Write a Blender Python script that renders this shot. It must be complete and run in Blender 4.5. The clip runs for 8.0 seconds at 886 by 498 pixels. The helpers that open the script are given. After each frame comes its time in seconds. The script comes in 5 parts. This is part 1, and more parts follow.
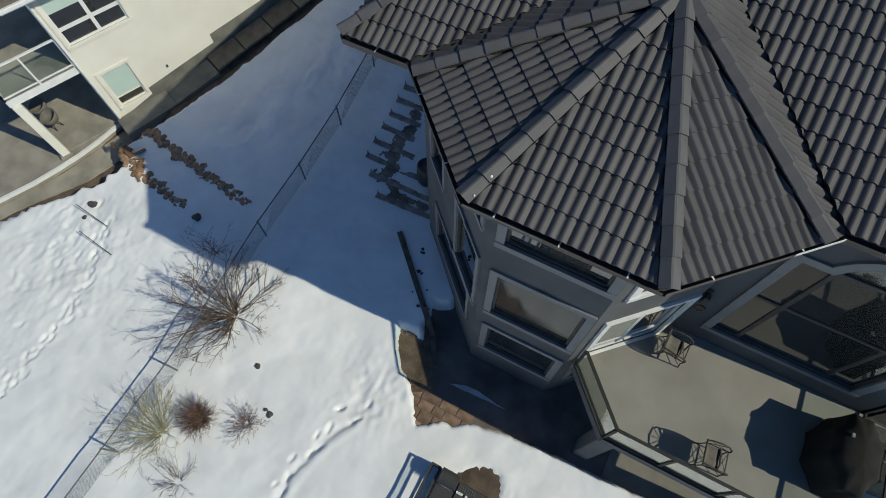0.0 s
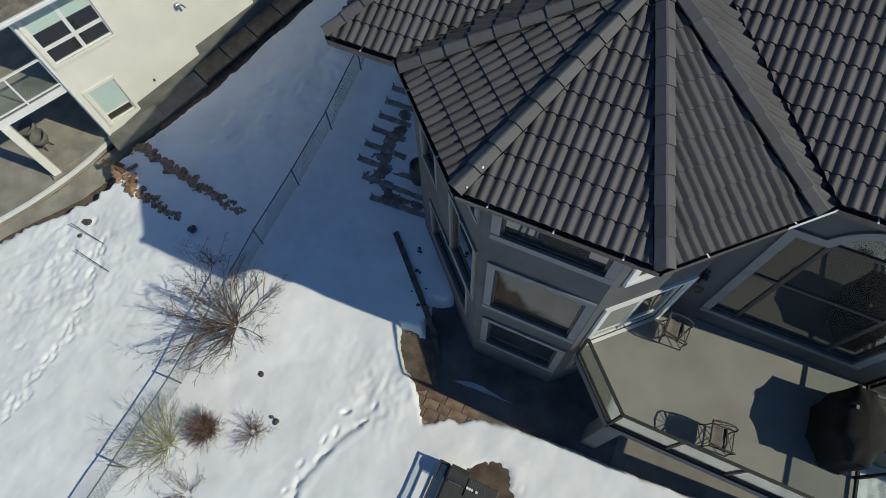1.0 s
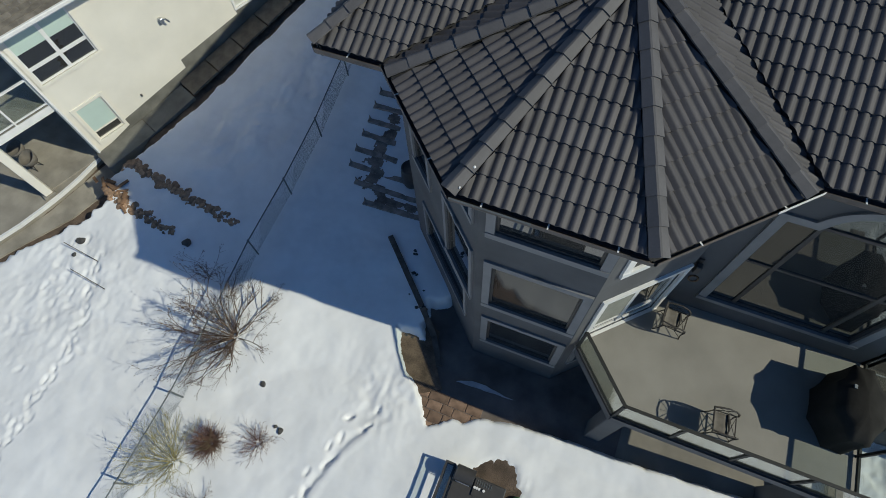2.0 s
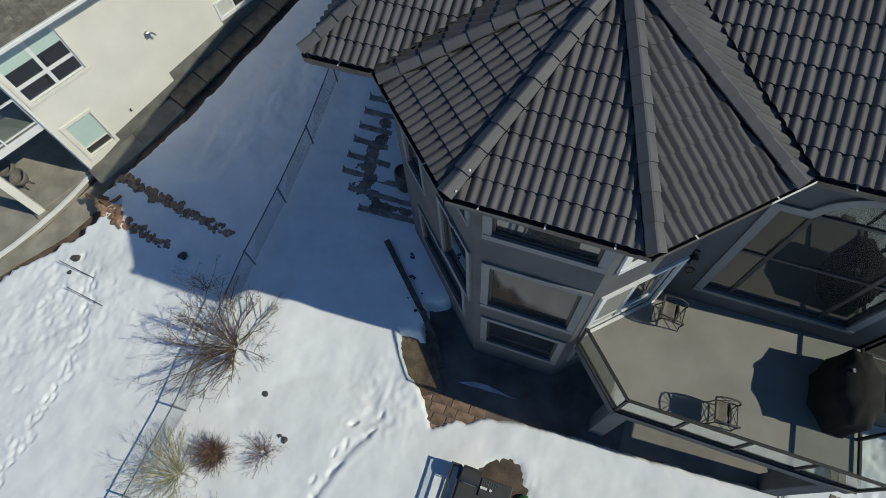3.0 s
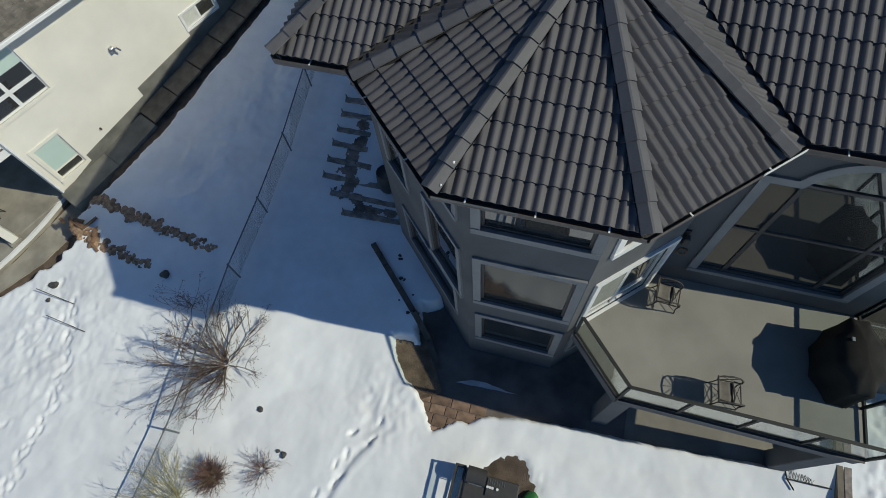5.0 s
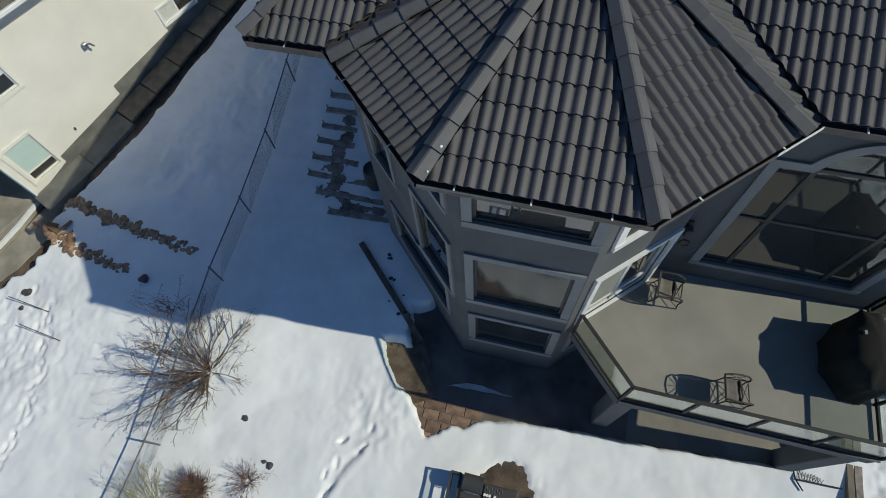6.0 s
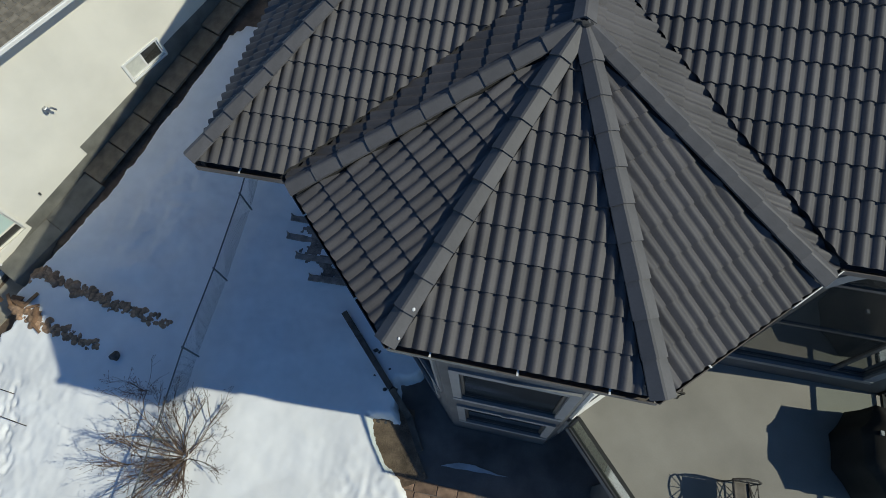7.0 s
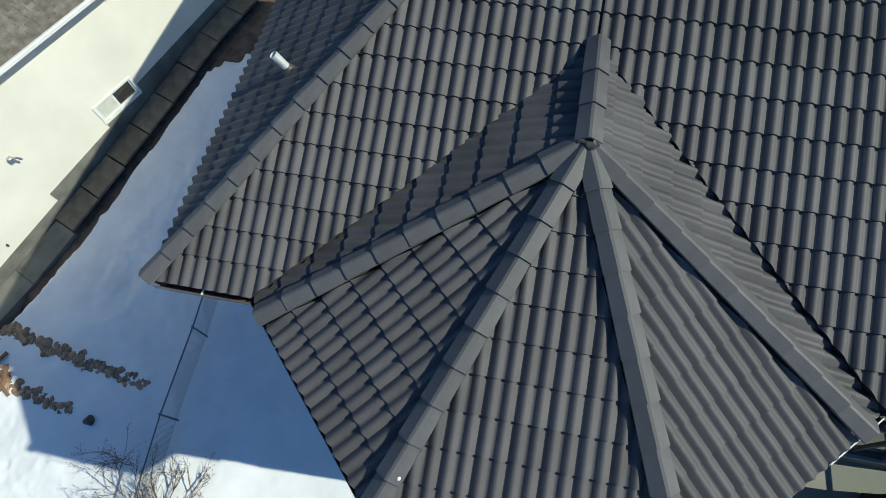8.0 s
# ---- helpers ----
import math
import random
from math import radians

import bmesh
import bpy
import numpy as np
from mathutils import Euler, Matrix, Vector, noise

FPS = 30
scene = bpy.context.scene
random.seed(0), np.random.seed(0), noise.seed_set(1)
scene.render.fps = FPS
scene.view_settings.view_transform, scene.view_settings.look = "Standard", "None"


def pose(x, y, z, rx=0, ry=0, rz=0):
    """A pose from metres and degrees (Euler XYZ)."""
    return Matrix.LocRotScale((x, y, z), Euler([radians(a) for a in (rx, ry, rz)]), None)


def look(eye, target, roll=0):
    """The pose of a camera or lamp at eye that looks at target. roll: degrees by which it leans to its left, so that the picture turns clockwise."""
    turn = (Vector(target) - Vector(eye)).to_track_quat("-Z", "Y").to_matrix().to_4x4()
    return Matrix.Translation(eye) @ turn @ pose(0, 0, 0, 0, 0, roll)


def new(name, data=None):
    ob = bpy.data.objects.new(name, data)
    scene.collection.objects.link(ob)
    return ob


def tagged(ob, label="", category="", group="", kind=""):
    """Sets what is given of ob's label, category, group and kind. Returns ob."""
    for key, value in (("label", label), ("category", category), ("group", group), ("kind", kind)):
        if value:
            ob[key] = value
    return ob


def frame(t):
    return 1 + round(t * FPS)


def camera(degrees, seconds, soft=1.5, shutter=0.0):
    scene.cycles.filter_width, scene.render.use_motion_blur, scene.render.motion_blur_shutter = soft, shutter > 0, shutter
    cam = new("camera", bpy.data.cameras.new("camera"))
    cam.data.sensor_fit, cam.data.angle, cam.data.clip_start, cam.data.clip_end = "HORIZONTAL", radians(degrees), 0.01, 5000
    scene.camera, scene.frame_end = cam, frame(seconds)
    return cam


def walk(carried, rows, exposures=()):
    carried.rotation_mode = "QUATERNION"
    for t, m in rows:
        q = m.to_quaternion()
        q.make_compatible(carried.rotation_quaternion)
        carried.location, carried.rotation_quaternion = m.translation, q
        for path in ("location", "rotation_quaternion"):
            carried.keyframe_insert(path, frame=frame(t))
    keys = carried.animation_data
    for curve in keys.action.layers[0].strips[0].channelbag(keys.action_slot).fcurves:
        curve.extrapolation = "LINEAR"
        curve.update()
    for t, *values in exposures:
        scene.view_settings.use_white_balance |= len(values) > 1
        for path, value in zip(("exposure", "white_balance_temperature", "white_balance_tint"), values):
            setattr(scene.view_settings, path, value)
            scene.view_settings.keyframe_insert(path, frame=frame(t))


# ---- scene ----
cam = camera(78.0, 8.0, soft=0.9)
PATH = [
    (0, (0.192, -3.421, 14.58), (-0.225, -2.644, 12.785), -0.5),
    (0.5, (0.235, -3.473, 14.557), (-0.18, -2.692, 12.763), -1.9),
    (1, (0.264, -3.511, 14.554), (-0.148, -2.725, 12.761), -3.2),
    (1.5, (0.278, -3.538, 14.566), (-0.129, -2.746, 12.775), -4.2),
    (3, (0.212, -3.548, 14.656), (-0.168, -2.741, 12.866), -6.2),
    (3.5, (0.191, -3.548, 14.681), (-0.179, -2.736, 12.891), -6.5),
    (4, (0.17, -3.545, 14.697), (-0.189, -2.728, 12.907), -6.9),
    (4.5, (0.157, -3.558, 14.675), (-0.192, -2.735, 12.887), -7.1),
    (4.7, (0.157, -3.526, 14.618), (-0.188, -2.705, 12.827), -7.5),
    (5.8, (0.145, -3.46, 13.82), (-0.17, -2.633, 12.026), -7.3),
    (6, (0.135, -3.335, 13.815), (-0.179, -2.499, 12.025), -7.2),
    (6.5, (0.049, -2.554, 13.844), (-0.258, -1.711, 12.057), -7.4),
    (7, (-0.104, -1.398, 13.919), (-0.398, -0.555, 12.13), -7.5),
    (7.5, (-0.267, -0.331, 13.989), (-0.546, 0.51, 12.196), -7.2),
    (8, (-0.394, 0.201, 13.918), (-0.661, 1.037, 12.121), -7.0),
]
walk(cam, [(t, look(*r)) for t, *r in PATH], exposures=[(0.0, 0.05, 7080, 0), (3.0, 0.05, 6900, 0), (6.0, 0.05, 6900, 0), (7.0, 0.16, 6850, -1), (7.5, 0.42, 6800, -3), (8.0, 0.62, 6750, -5)])

# ---- light: low late-winter sun from +x, clear sky ----
SUN_TO = Vector((1.0, 0.056, 0.842)).normalized()
world = bpy.data.worlds.new("sky")
scene.world = world
world.use_nodes = True
wn = world.node_tree.nodes
sky = wn.new("ShaderNodeTexSky")
sky.sky_type = 'NISHITA'
sky.sun_disc = False
sky.sun_elevation = math.asin(SUN_TO.z)
sky.sun_rotation = math.atan2(SUN_TO.x, SUN_TO.y)
wn["Background"].inputs["Strength"].default_value = 0.065
sky.ozone_density, sky.dust_density, sky.air_density = 6.0, 0.2, 1.0
deep = wn.new("ShaderNodeMixRGB")
deep.blend_type = 'MULTIPLY'
deep.inputs[0].default_value = 1.0
deep.inputs[2].default_value = (0.69, 0.92, 1.21, 1)
world.node_tree.links.new(sky.outputs[0], deep.inputs[1])
world.node_tree.links.new(deep.outputs[0], wn["Background"].inputs["Color"])
sun = new("sun", bpy.data.lights.new("sun", 'SUN'))
sun.data.energy = 3.0
sun.data.angle = radians(0.55)
sun.data.color = (1.0, 0.958, 0.875)
sun.matrix_world = look(SUN_TO * 60, (0, 0, 0))


# ---- materials ----
def mat(name, col, rough=0.7, metal=0.0, spread=0.12, scale=6.0, fine=60.0, bump=0.15, depth=0.004, col2=None, rand=0.0, spec=None):
    """Procedural surface: base colour broken up by broad stains and fine grain, with a fine relief."""
    m = bpy.data.materials.new(name)
    m.use_nodes = True
    nt = m.node_tree
    b = nt.nodes["Principled BSDF"]
    tc = nt.nodes.new("ShaderNodeTexCoord")
    n1, n2 = nt.nodes.new("ShaderNodeTexNoise"), nt.nodes.new("ShaderNodeTexNoise")
    n1.inputs["Scale"].default_value, n1.inputs["Detail"].default_value = scale, 5
    n2.inputs["Scale"].default_value, n2.inputs["Detail"].default_value = fine, 3
    for n in (n1, n2):
        nt.links.new(tc.outputs["Object"], n.inputs["Vector"])
    mix = nt.nodes.new("ShaderNodeMixRGB")
    c2 = col2 or tuple(c * (1 - 2.2 * spread) for c in col)
    hi = tuple(min(1, c * (1 + spread)) for c in col)
    mix.inputs[1].default_value, mix.inputs[2].default_value = (*hi, 1), (*c2, 1)
    ramp = nt.nodes.new("ShaderNodeMapRange")
    ramp.inputs["From Min"].default_value, ramp.inputs["From Max"].default_value = 0.35, 0.68
    nt.links.new(n1.outputs["Fac"], ramp.inputs["Value"])
    nt.links.new(ramp.outputs[0], mix.inputs[0])
    mul = nt.nodes.new("ShaderNodeMixRGB")
    mul.blend_type = 'MULTIPLY'
    mul.inputs[0].default_value = min(1, spread * 2.5)
    nt.links.new(mix.outputs[0], mul.inputs[1])
    nt.links.new(n2.outputs["Fac"], mul.inputs[2])
    out = mul.outputs[0]
    if rand:
        oi = nt.nodes.new("ShaderNodeObjectInfo")
        ge = nt.nodes.new("ShaderNodeNewGeometry")
        ad = nt.nodes.new("ShaderNodeMath")
        ad.operation = 'ADD'
        nt.links.new(oi.outputs["Random"], ad.inputs[0])
        nt.links.new(ge.outputs["Random Per Island"], ad.inputs[1])
        fr = nt.nodes.new("ShaderNodeMath")
        fr.operation = 'FRACT'
        nt.links.new(ad.outputs[0], fr.inputs[0])
        mr = nt.nodes.new("ShaderNodeMapRange")
        mr.inputs["To Min"].default_value, mr.inputs["To Max"].default_value = 1 - rand, 1 + rand
        nt.links.new(fr.outputs[0], mr.inputs["Value"])
        hs = nt.nodes.new("ShaderNodeHueSaturation")
        nt.links.new(mr.outputs[0], hs.inputs["Value"])
        nt.links.new(out, hs.inputs["Color"])
        out = hs.outputs[0]
    nt.links.new(out, b.inputs["Base Color"])
    rr = nt.nodes.new("ShaderNodeMapRange")
    rr.inputs["To Min"].default_value, rr.inputs["To Max"].default_value = max(0.05, rough - 0.1), min(1, rough + 0.12)
    nt.links.new(n2.outputs["Fac"], rr.inputs["Value"])
    nt.links.new(rr.outputs[0], b.inputs["Roughness"])
    b.inputs["Metallic"].default_value = metal
    if spec is not None:
        b.inputs["Specular IOR Level"].default_value = spec
    if bump:
        bp = nt.nodes.new("ShaderNodeBump")
        bp.inputs["Strength"].default_value, bp.inputs["Distance"].default_value = bump, depth
        nt.links.new(n2.outputs["Fac"], bp.inputs["Height"])
        nt.links.new(bp.outputs[0], b.inputs["Normal"])
    return m


def glass_mat(name, tint=(0.90, 0.94, 0.92)):
    """Thin clear pane: lets light through with a slight tint, mirrors more at a grazing angle."""
    m = bpy.data.materials.new(name)
    m.use_nodes = True
    nt = m.node_tree
    nt.nodes.remove(nt.nodes["Principled BSDF"])
    tr, gl, fr, mx = (nt.nodes.new(k) for k in ("ShaderNodeBsdfTransparent", "ShaderNodeBsdfGlossy", "ShaderNodeLayerWeight", "ShaderNodeMixShader"))
    tr.inputs["Color"].default_value = (*tint, 1)
    gl.inputs["Roughness"].default_value = 0.02
    fr.inputs["Blend"].default_value = 0.5
    pw, ml = nt.nodes.new("ShaderNodeMath"), nt.nodes.new("ShaderNodeMath")
    pw.operation, ml.operation = 'POWER', 'MULTIPLY_ADD'
    pw.inputs[1].default_value = 3.5
    ml.inputs[1].default_value, ml.inputs[2].default_value = 0.75, 0.06
    nt.links.new(fr.outputs["Facing"], pw.inputs[0])
    nt.links.new(pw.outputs[0], ml.inputs[0])
    nt.links.new(ml.outputs[0], mx.inputs[0])
    nt.links.new(tr.outputs[0], mx.inputs[1])
    nt.links.new(gl.outputs[0], mx.inputs[2])
    nt.links.new(mx.outputs[0], nt.nodes["Material Output"].inputs["Surface"])
    return m


def window_glass(name):
    """Tinted double glazing: dark room behind, clear mirror-like reflection in front."""
    m = bpy.data.materials.new(name)
    m.use_nodes = True
    b = m.node_tree.nodes["Principled BSDF"]
    b.inputs["Base Color"].default_value = (0.036, 0.036, 0.034, 1)
    b.inputs["Roughness"].default_value = 0.03
    b.inputs["IOR"].default_value = 1.6
    b.inputs["Coat Weight"].default_value = 1.0
    b.inputs["Coat Roughness"].default_value = 0.02
    b.inputs["Coat IOR"].default_value = 1.6
    return m


M_TILE = mat("charcoal concrete tile", (0.094, 0.0885, 0.094), 0.66, spread=0.15, scale=1.3, fine=38, bump=0.35, rand=0.13)
M_CAP = mat("charcoal ridge tile", (0.111, 0.107, 0.112), 0.62, spread=0.13, scale=2.0, fine=38, bump=0.3, rand=0.10)
M_FELT = mat("roof underlay", (0.04, 0.04, 0.042), 0.9)
M_STUCCO = mat("blue-grey stucco", (0.110, 0.114, 0.120), 0.85, spread=0.10, scale=1.0, fine=55, bump=0.35)
M_TRIM = mat("pale grey window trim", (0.225, 0.229, 0.234), 0.6, spread=0.05, scale=3)
M_DARK = mat("black painted aluminium", (0.06, 0.057, 0.056), 0.5, spread=0.06, scale=8)
M_GUTTER = mat("dark brown coated metal", (0.125, 0.105, 0.094), 0.55, spread=0.15, scale=3, fine=30)
M_RAIL = mat("dark bronze aluminium rail", (0.03, 0.031, 0.029), 0.6, spread=0.06, spec=0.25)
M_WHITE = mat("white vinyl", (0.78, 0.78, 0.77), 0.4, spread=0.03, scale=4)
M_PANE = window_glass("window glass")
# reflection weakened and blurred so this pane mirrors less of the bright snow
M_DULLPANE = window_glass("window glass with dulled reflection")
M_DULLPANE.node_tree.nodes["Principled BSDF"].inputs["Coat Weight"].default_value = 0.0
M_DULLPANE.node_tree.nodes["Principled BSDF"].inputs["IOR"].default_value = 1.42
M_DULLPANE.node_tree.nodes["Principled BSDF"].inputs["Roughness"].default_value = 0.07
M_GLASS = glass_mat("railing glass")
M_DECK = mat("sand-coloured vinyl deck", (0.295, 0.281, 0.25), 0.8, spread=0.075, scale=0.9, fine=40, bump=0.1)
M_CREAM = mat("cream stucco", (0.80, 0.765, 0.68), 0.9, spread=0.035, scale=0.8, fine=160, bump=0.3)
M_CONC = mat("weathered concrete", (0.37, 0.34, 0.285), 0.85, spread=0.12, scale=1.5, fine=80, bump=0.3)
M_SOIL = mat("wet brown soil", (0.165, 0.12, 0.09), 0.95, spread=0.2, scale=3, fine=40, bump=0.8, depth=0.03)
M_EARTH = mat("damp red-brown earth", (0.255, 0.175, 0.12), 0.95, spread=0.25, scale=2.5, fine=25, bump=0.8, depth=0.03)
M_PAVER = mat("brown flagstone", (0.33, 0.215, 0.15), 0.85, spread=0.2, scale=3.5, fine=50, bump=0.5, rand=0.42)
# patio beside the house: part of its shade is put into this colour
M_DIMCONC = mat("wet concrete darkened for shade", (0.21, 0.172, 0.15), 0.75, spread=0.2, scale=1.2, fine=40, bump=0.2)
M_CAPSTONE = mat("brown capstone", (0.205, 0.175, 0.135), 0.9, spread=0.15, scale=3, fine=50, bump=0.4, rand=0.12)
M_WOOD = mat("dark creosoted timber", (0.105, 0.08, 0.065), 0.9, spread=0.2, scale=5, fine=60, bump=0.5)
M_ROCK = mat("brown fieldstone", (0.43, 0.28, 0.18), 0.9, spread=0.2, scale=8, fine=60, bump=0.5, rand=0.35)
M_TWIG = mat("bare grey-brown twig", (0.15, 0.10, 0.07), 0.9, spread=0.15, rand=0.2)
M_YTWIG = mat("straw yellow twig", (0.42, 0.37, 0.17), 0.9, spread=0.15, rand=0.2)
M_RTWIG = mat("rust brown twig", (0.22, 0.125, 0.095), 0.9, spread=0.15, rand=0.2)
M_STEEL = mat("galvanised fence steel", (0.16, 0.18, 0.19), 0.5, metal=0.3, spread=0.1)
M_COVER = mat("black fabric cover", (0.032, 0.031, 0.028), 0.95, spec=0.15, spread=0.1, scale=3, fine=40, bump=0.3, depth=0.01)
M_SHINGLE = mat("grey-brown shingle", (0.23, 0.205, 0.17), 0.9, spread=0.15, rand=0.2)
M_BLIND = mat("pale green blind", (0.50, 0.62, 0.57), 0.7, spread=0.02, scale=2)
M_CHAIR = mat("bronze metal chair", (0.06, 0.052, 0.045), 0.5, spread=0.1)
M_SLING = mat("taupe sling fabric", (0.17, 0.155, 0.135), 0.9, spread=0.1, fine=150)
M_STEEL2 = mat("brushed steel", (0.55, 0.56, 0.58), 0.3, metal=0.9, spread=0.04)
M_SLEEPER = mat("weathered brown sleeper timber", (0.40, 0.34, 0.30), 0.9, spread=0.2, scale=5, fine=60, bump=0.5)
M_EDGE = mat("damp brown edging timber", (0.17, 0.135, 0.11), 0.9, spread=0.2, scale=5, fine=60, bump=0.5)
M_TROD = mat("trodden soil mixed with slush", (0.34, 0.275, 0.235), 0.9, spread=0.25, scale=3, fine=30, bump=0.6, depth=0.02)
M_RUST = mat("weathered orange-brown board", (0.30, 0.175, 0.10), 0.9, spread=0.2, scale=4, fine=60, bump=0.4, rand=0.35)
M_SHADESNOW = mat("thin snow greyed for shade", (0.52, 0.53, 0.55), 0.5, spread=0.1, scale=3, fine=30)
M_CURTAIN = mat("off-white blind", (0.66, 0.66, 0.60), 0.7, spread=0.06, scale=5)
M_SLAT = mat("grey-green blind slats", (0.27, 0.285, 0.26), 0.6, spread=0.05, scale=5)
M_VENT = mat("galvanised vent metal", (0.72, 0.74, 0.75), 0.45, metal=0.4, spread=0.04)
M_LEAN = mat("dark brown roofing felt", (0.07, 0.058, 0.048), 0.9, spread=0.2, scale=2, fine=70, bump=0.3)
M_FOUND = mat("grey foundation concrete", (0.22, 0.215, 0.19), 0.9, spread=0.15, scale=1.5, fine=60, bump=0.3)
M_DROCK = mat("dark wet rock", (0.10, 0.095, 0.09), 0.8, spread=0.2, scale=9, fine=60, bump=0.5)
M_SLAB = mat("tan concrete slab", (0.27, 0.25, 0.21), 0.85, spread=0.12, scale=1.2, fine=50, bump=0.2)
M_GREEN = mat("green plastic", (0.05, 0.22, 0.06), 0.5)


def snow_mat():
    m = mat("wind-packed snow", (0.85, 0.86, 0.875), 0.75, spread=0.032, scale=0.9, fine=3.5, bump=0.06, depth=0.05, spec=0.2)
    nt = m.node_tree
    b = nt.nodes["Principled BSDF"]
    tc = nt.nodes["Texture Coordinate"]
    n3 = nt.nodes.new("ShaderNodeTexNoise")
    n3.inputs["Scale"].default_value, n3.inputs["Detail"].default_value = 55, 4
    nt.links.new(tc.outputs["Object"], n3.inputs["Vector"])
    bp = nt.nodes.new("ShaderNodeBump")
    bp.inputs["Strength"].default_value, bp.inputs["Distance"].default_value = 0.25, 0.012
    nt.links.new(n3.outputs["Fac"], bp.inputs["Height"])
    nt.links.new(nt.nodes["Bump"].outputs[0], bp.inputs["Normal"])
    nt.links.new(bp.outputs[0], b.inputs["Normal"])
    return m


M_SNOW = snow_mat()


# ---- mesh helpers ----
def mesh_of(bm, name, material, smooth=False):
    bmesh.ops.recalc_face_normals(bm, faces=bm.faces[:])
    me = bpy.data.meshes.new(name)
    bm.to_mesh(me)
    bm.free()
    me.materials.append(material)
    if smooth:
        me.polygons.foreach_set("use_smooth", [True] * len(me.polygons))
    return me


def part(name, bm, material, parent=None, label="", smooth=False):
    ob = new(name, mesh_of(bm, name, material, smooth))
    ob.parent = parent
    if label:
        tagged(ob, label)
    return ob


def empty(name, x, y, z, label, category, group="", kind=""):
    ob = new(name)
    ob.location = (x, y, z)
    ob.empty_display_size = 0.2
    INV[ob.name] = Matrix.Translation((-x, -y, -z))
    return tagged(ob, label, category, group, kind)


INV = {}


def put(name, bm, material, thing, label="", smooth=False):
    """A part given in world coordinates, under a thing whose origin is elsewhere."""
    bmesh.ops.transform(bm, matrix=INV[thing.name], verts=bm.verts[:])
    return part(name, bm, material, thing, label, smooth)


def sub(name, bm, material, owner, thing, label="", smooth=False):
    """A piece of a part: world coordinates, one level deeper."""
    bmesh.ops.transform(bm, matrix=INV[thing.name], verts=bm.verts[:])
    return part(name, bm, material, owner, label, smooth)


def add_box(bm, x0, x1, y0, y1, z0, z1, m=None, bevel=0.0):
    r = bmesh.ops.create_cube(bm, size=1.0)
    vs = r["verts"]
    bmesh.ops.transform(bm, matrix=Matrix.Translation(((x0 + x1) / 2, (y0 + y1) / 2, (z0 + z1) / 2)) @ Matrix.Diagonal((x1 - x0, y1 - y0, z1 - z0, 1)), verts=vs)
    if bevel:
        es = list({e for v in vs for e in v.link_edges})
        rb = bmesh.ops.bevel(bm, geom=es, offset=bevel, segments=1, affect='EDGES')
        vs = list({v for f in rb["faces"] for v in f.verts} | {v for v in vs if v.is_valid})
    if m is not None:
        bmesh.ops.transform(bm, matrix=m, verts=vs)
    return bm


def box(x0, x1, y0, y1, z0, z1, m=None, bevel=0.0):
    return add_box(bmesh.new(), x0, x1, y0, y1, z0, z1, m, bevel)


def prism(pts, z0, z1, bm=None):
    """A plan polygon raised from z0 to z1."""
    bm = bm or bmesh.new()
    lo = [bm.verts.new((x, y, z0)) for x, y in pts]
    hi = [bm.verts.new((x, y, z1)) for x, y in pts]
    bm.faces.new(lo[::-1])
    bm.faces.new(hi)
    for i in range(len(pts)):
        j = (i + 1) % len(pts)
        bm.faces.new((lo[i], lo[j], hi[j], hi[i]))
    return bm


def add_bar(bm, a, b, r, n=6, r2=None):
    """A round bar from a to b."""
    a, b = Vector(a), Vector(b)
    d = b - a
    if d.length < 1e-6:
        return bm
    q = d.to_track_quat("Z", "Y").to_matrix()
    r2 = r if r2 is None else r2
    ra = [bm.verts.new(a + q @ Vector((math.cos(2 * math.pi * k / n) * r, math.sin(2 * math.pi * k / n) * r, 0))) for k in range(n)]
    rb = [bm.verts.new(b + q @ Vector((math.cos(2 * math.pi * k / n) * r2, math.sin(2 * math.pi * k / n) * r2, 0))) for k in range(n)]
    for k in range(n):
        bm.faces.new((ra[k], ra[(k + 1) % n], rb[(k + 1) % n], rb[k]))
    bm.faces.new(ra[::-1])
    bm.faces.new(rb)
    return bm


def bar(a, b, r, n=6):
    return add_bar(bmesh.new(), a, b, r, n)


def tube(pts, r, n=6):
    """A bent bar through several points."""
    bm = bmesh.new()
    for a, b in zip(pts, pts[1:]):
        add_bar(bm, a, b, r, n)
    return bm


def add_beam(bm, a, b, w, h):
    """A square beam from a to b, w wide, h high."""
    a, b = Vector(a), Vector(b)
    d = (b - a)
    ax = d.normalized()
    side = ax.cross(Vector((0, 0, 1)))
    side = Vector((1, 0, 0)) if side.length < 1e-4 else side.normalized()
    up = side.cross(ax)
    m = Matrix((side, ax, up)).transposed().to_4x4()
    m.translation = (a + b) / 2
    return add_box(bm, -w / 2, w / 2, -d.length / 2, d.length / 2, -h / 2, h / 2, m)


def beam(a, b, w, h):
    return add_beam(bmesh.new(), a, b, w, h)


def lerp(a, b, t):
    return a + (b - a) * t


def smooth01(t):
    t = max(0.0, min(1.0, t))
    return t * t * (3 - 2 * t)


# ---- house: levels and plan ----
ZE = 8.42                       # tile level at the eaves
SL, WSL = 0.425, 0.589          # slopes of the main roof, south and west
EY, KX, EASTX = 1.83, -4.36, 8.3  # lines of the main eaves: south, west, east
PA, PB, PC, PD = (-3.15, EY), (-1.34, 0.03), (1.40, 0.03), (3.20, EY)  # eaves: valley foot, front corners, valley foot
HA, HD = (-2.95, 1.63), (2.98, 1.59)  # feet of the two rear hips
OC = 3.32                       # octagon centre
APEX = Vector((0.09, 3.46, 9.65))
RIDGE = Vector((0.09, EY + (APEX.z - ZE) / SL, APEX.z))
TOPY = 8.6                      # main ridge
PATIO = -0.65
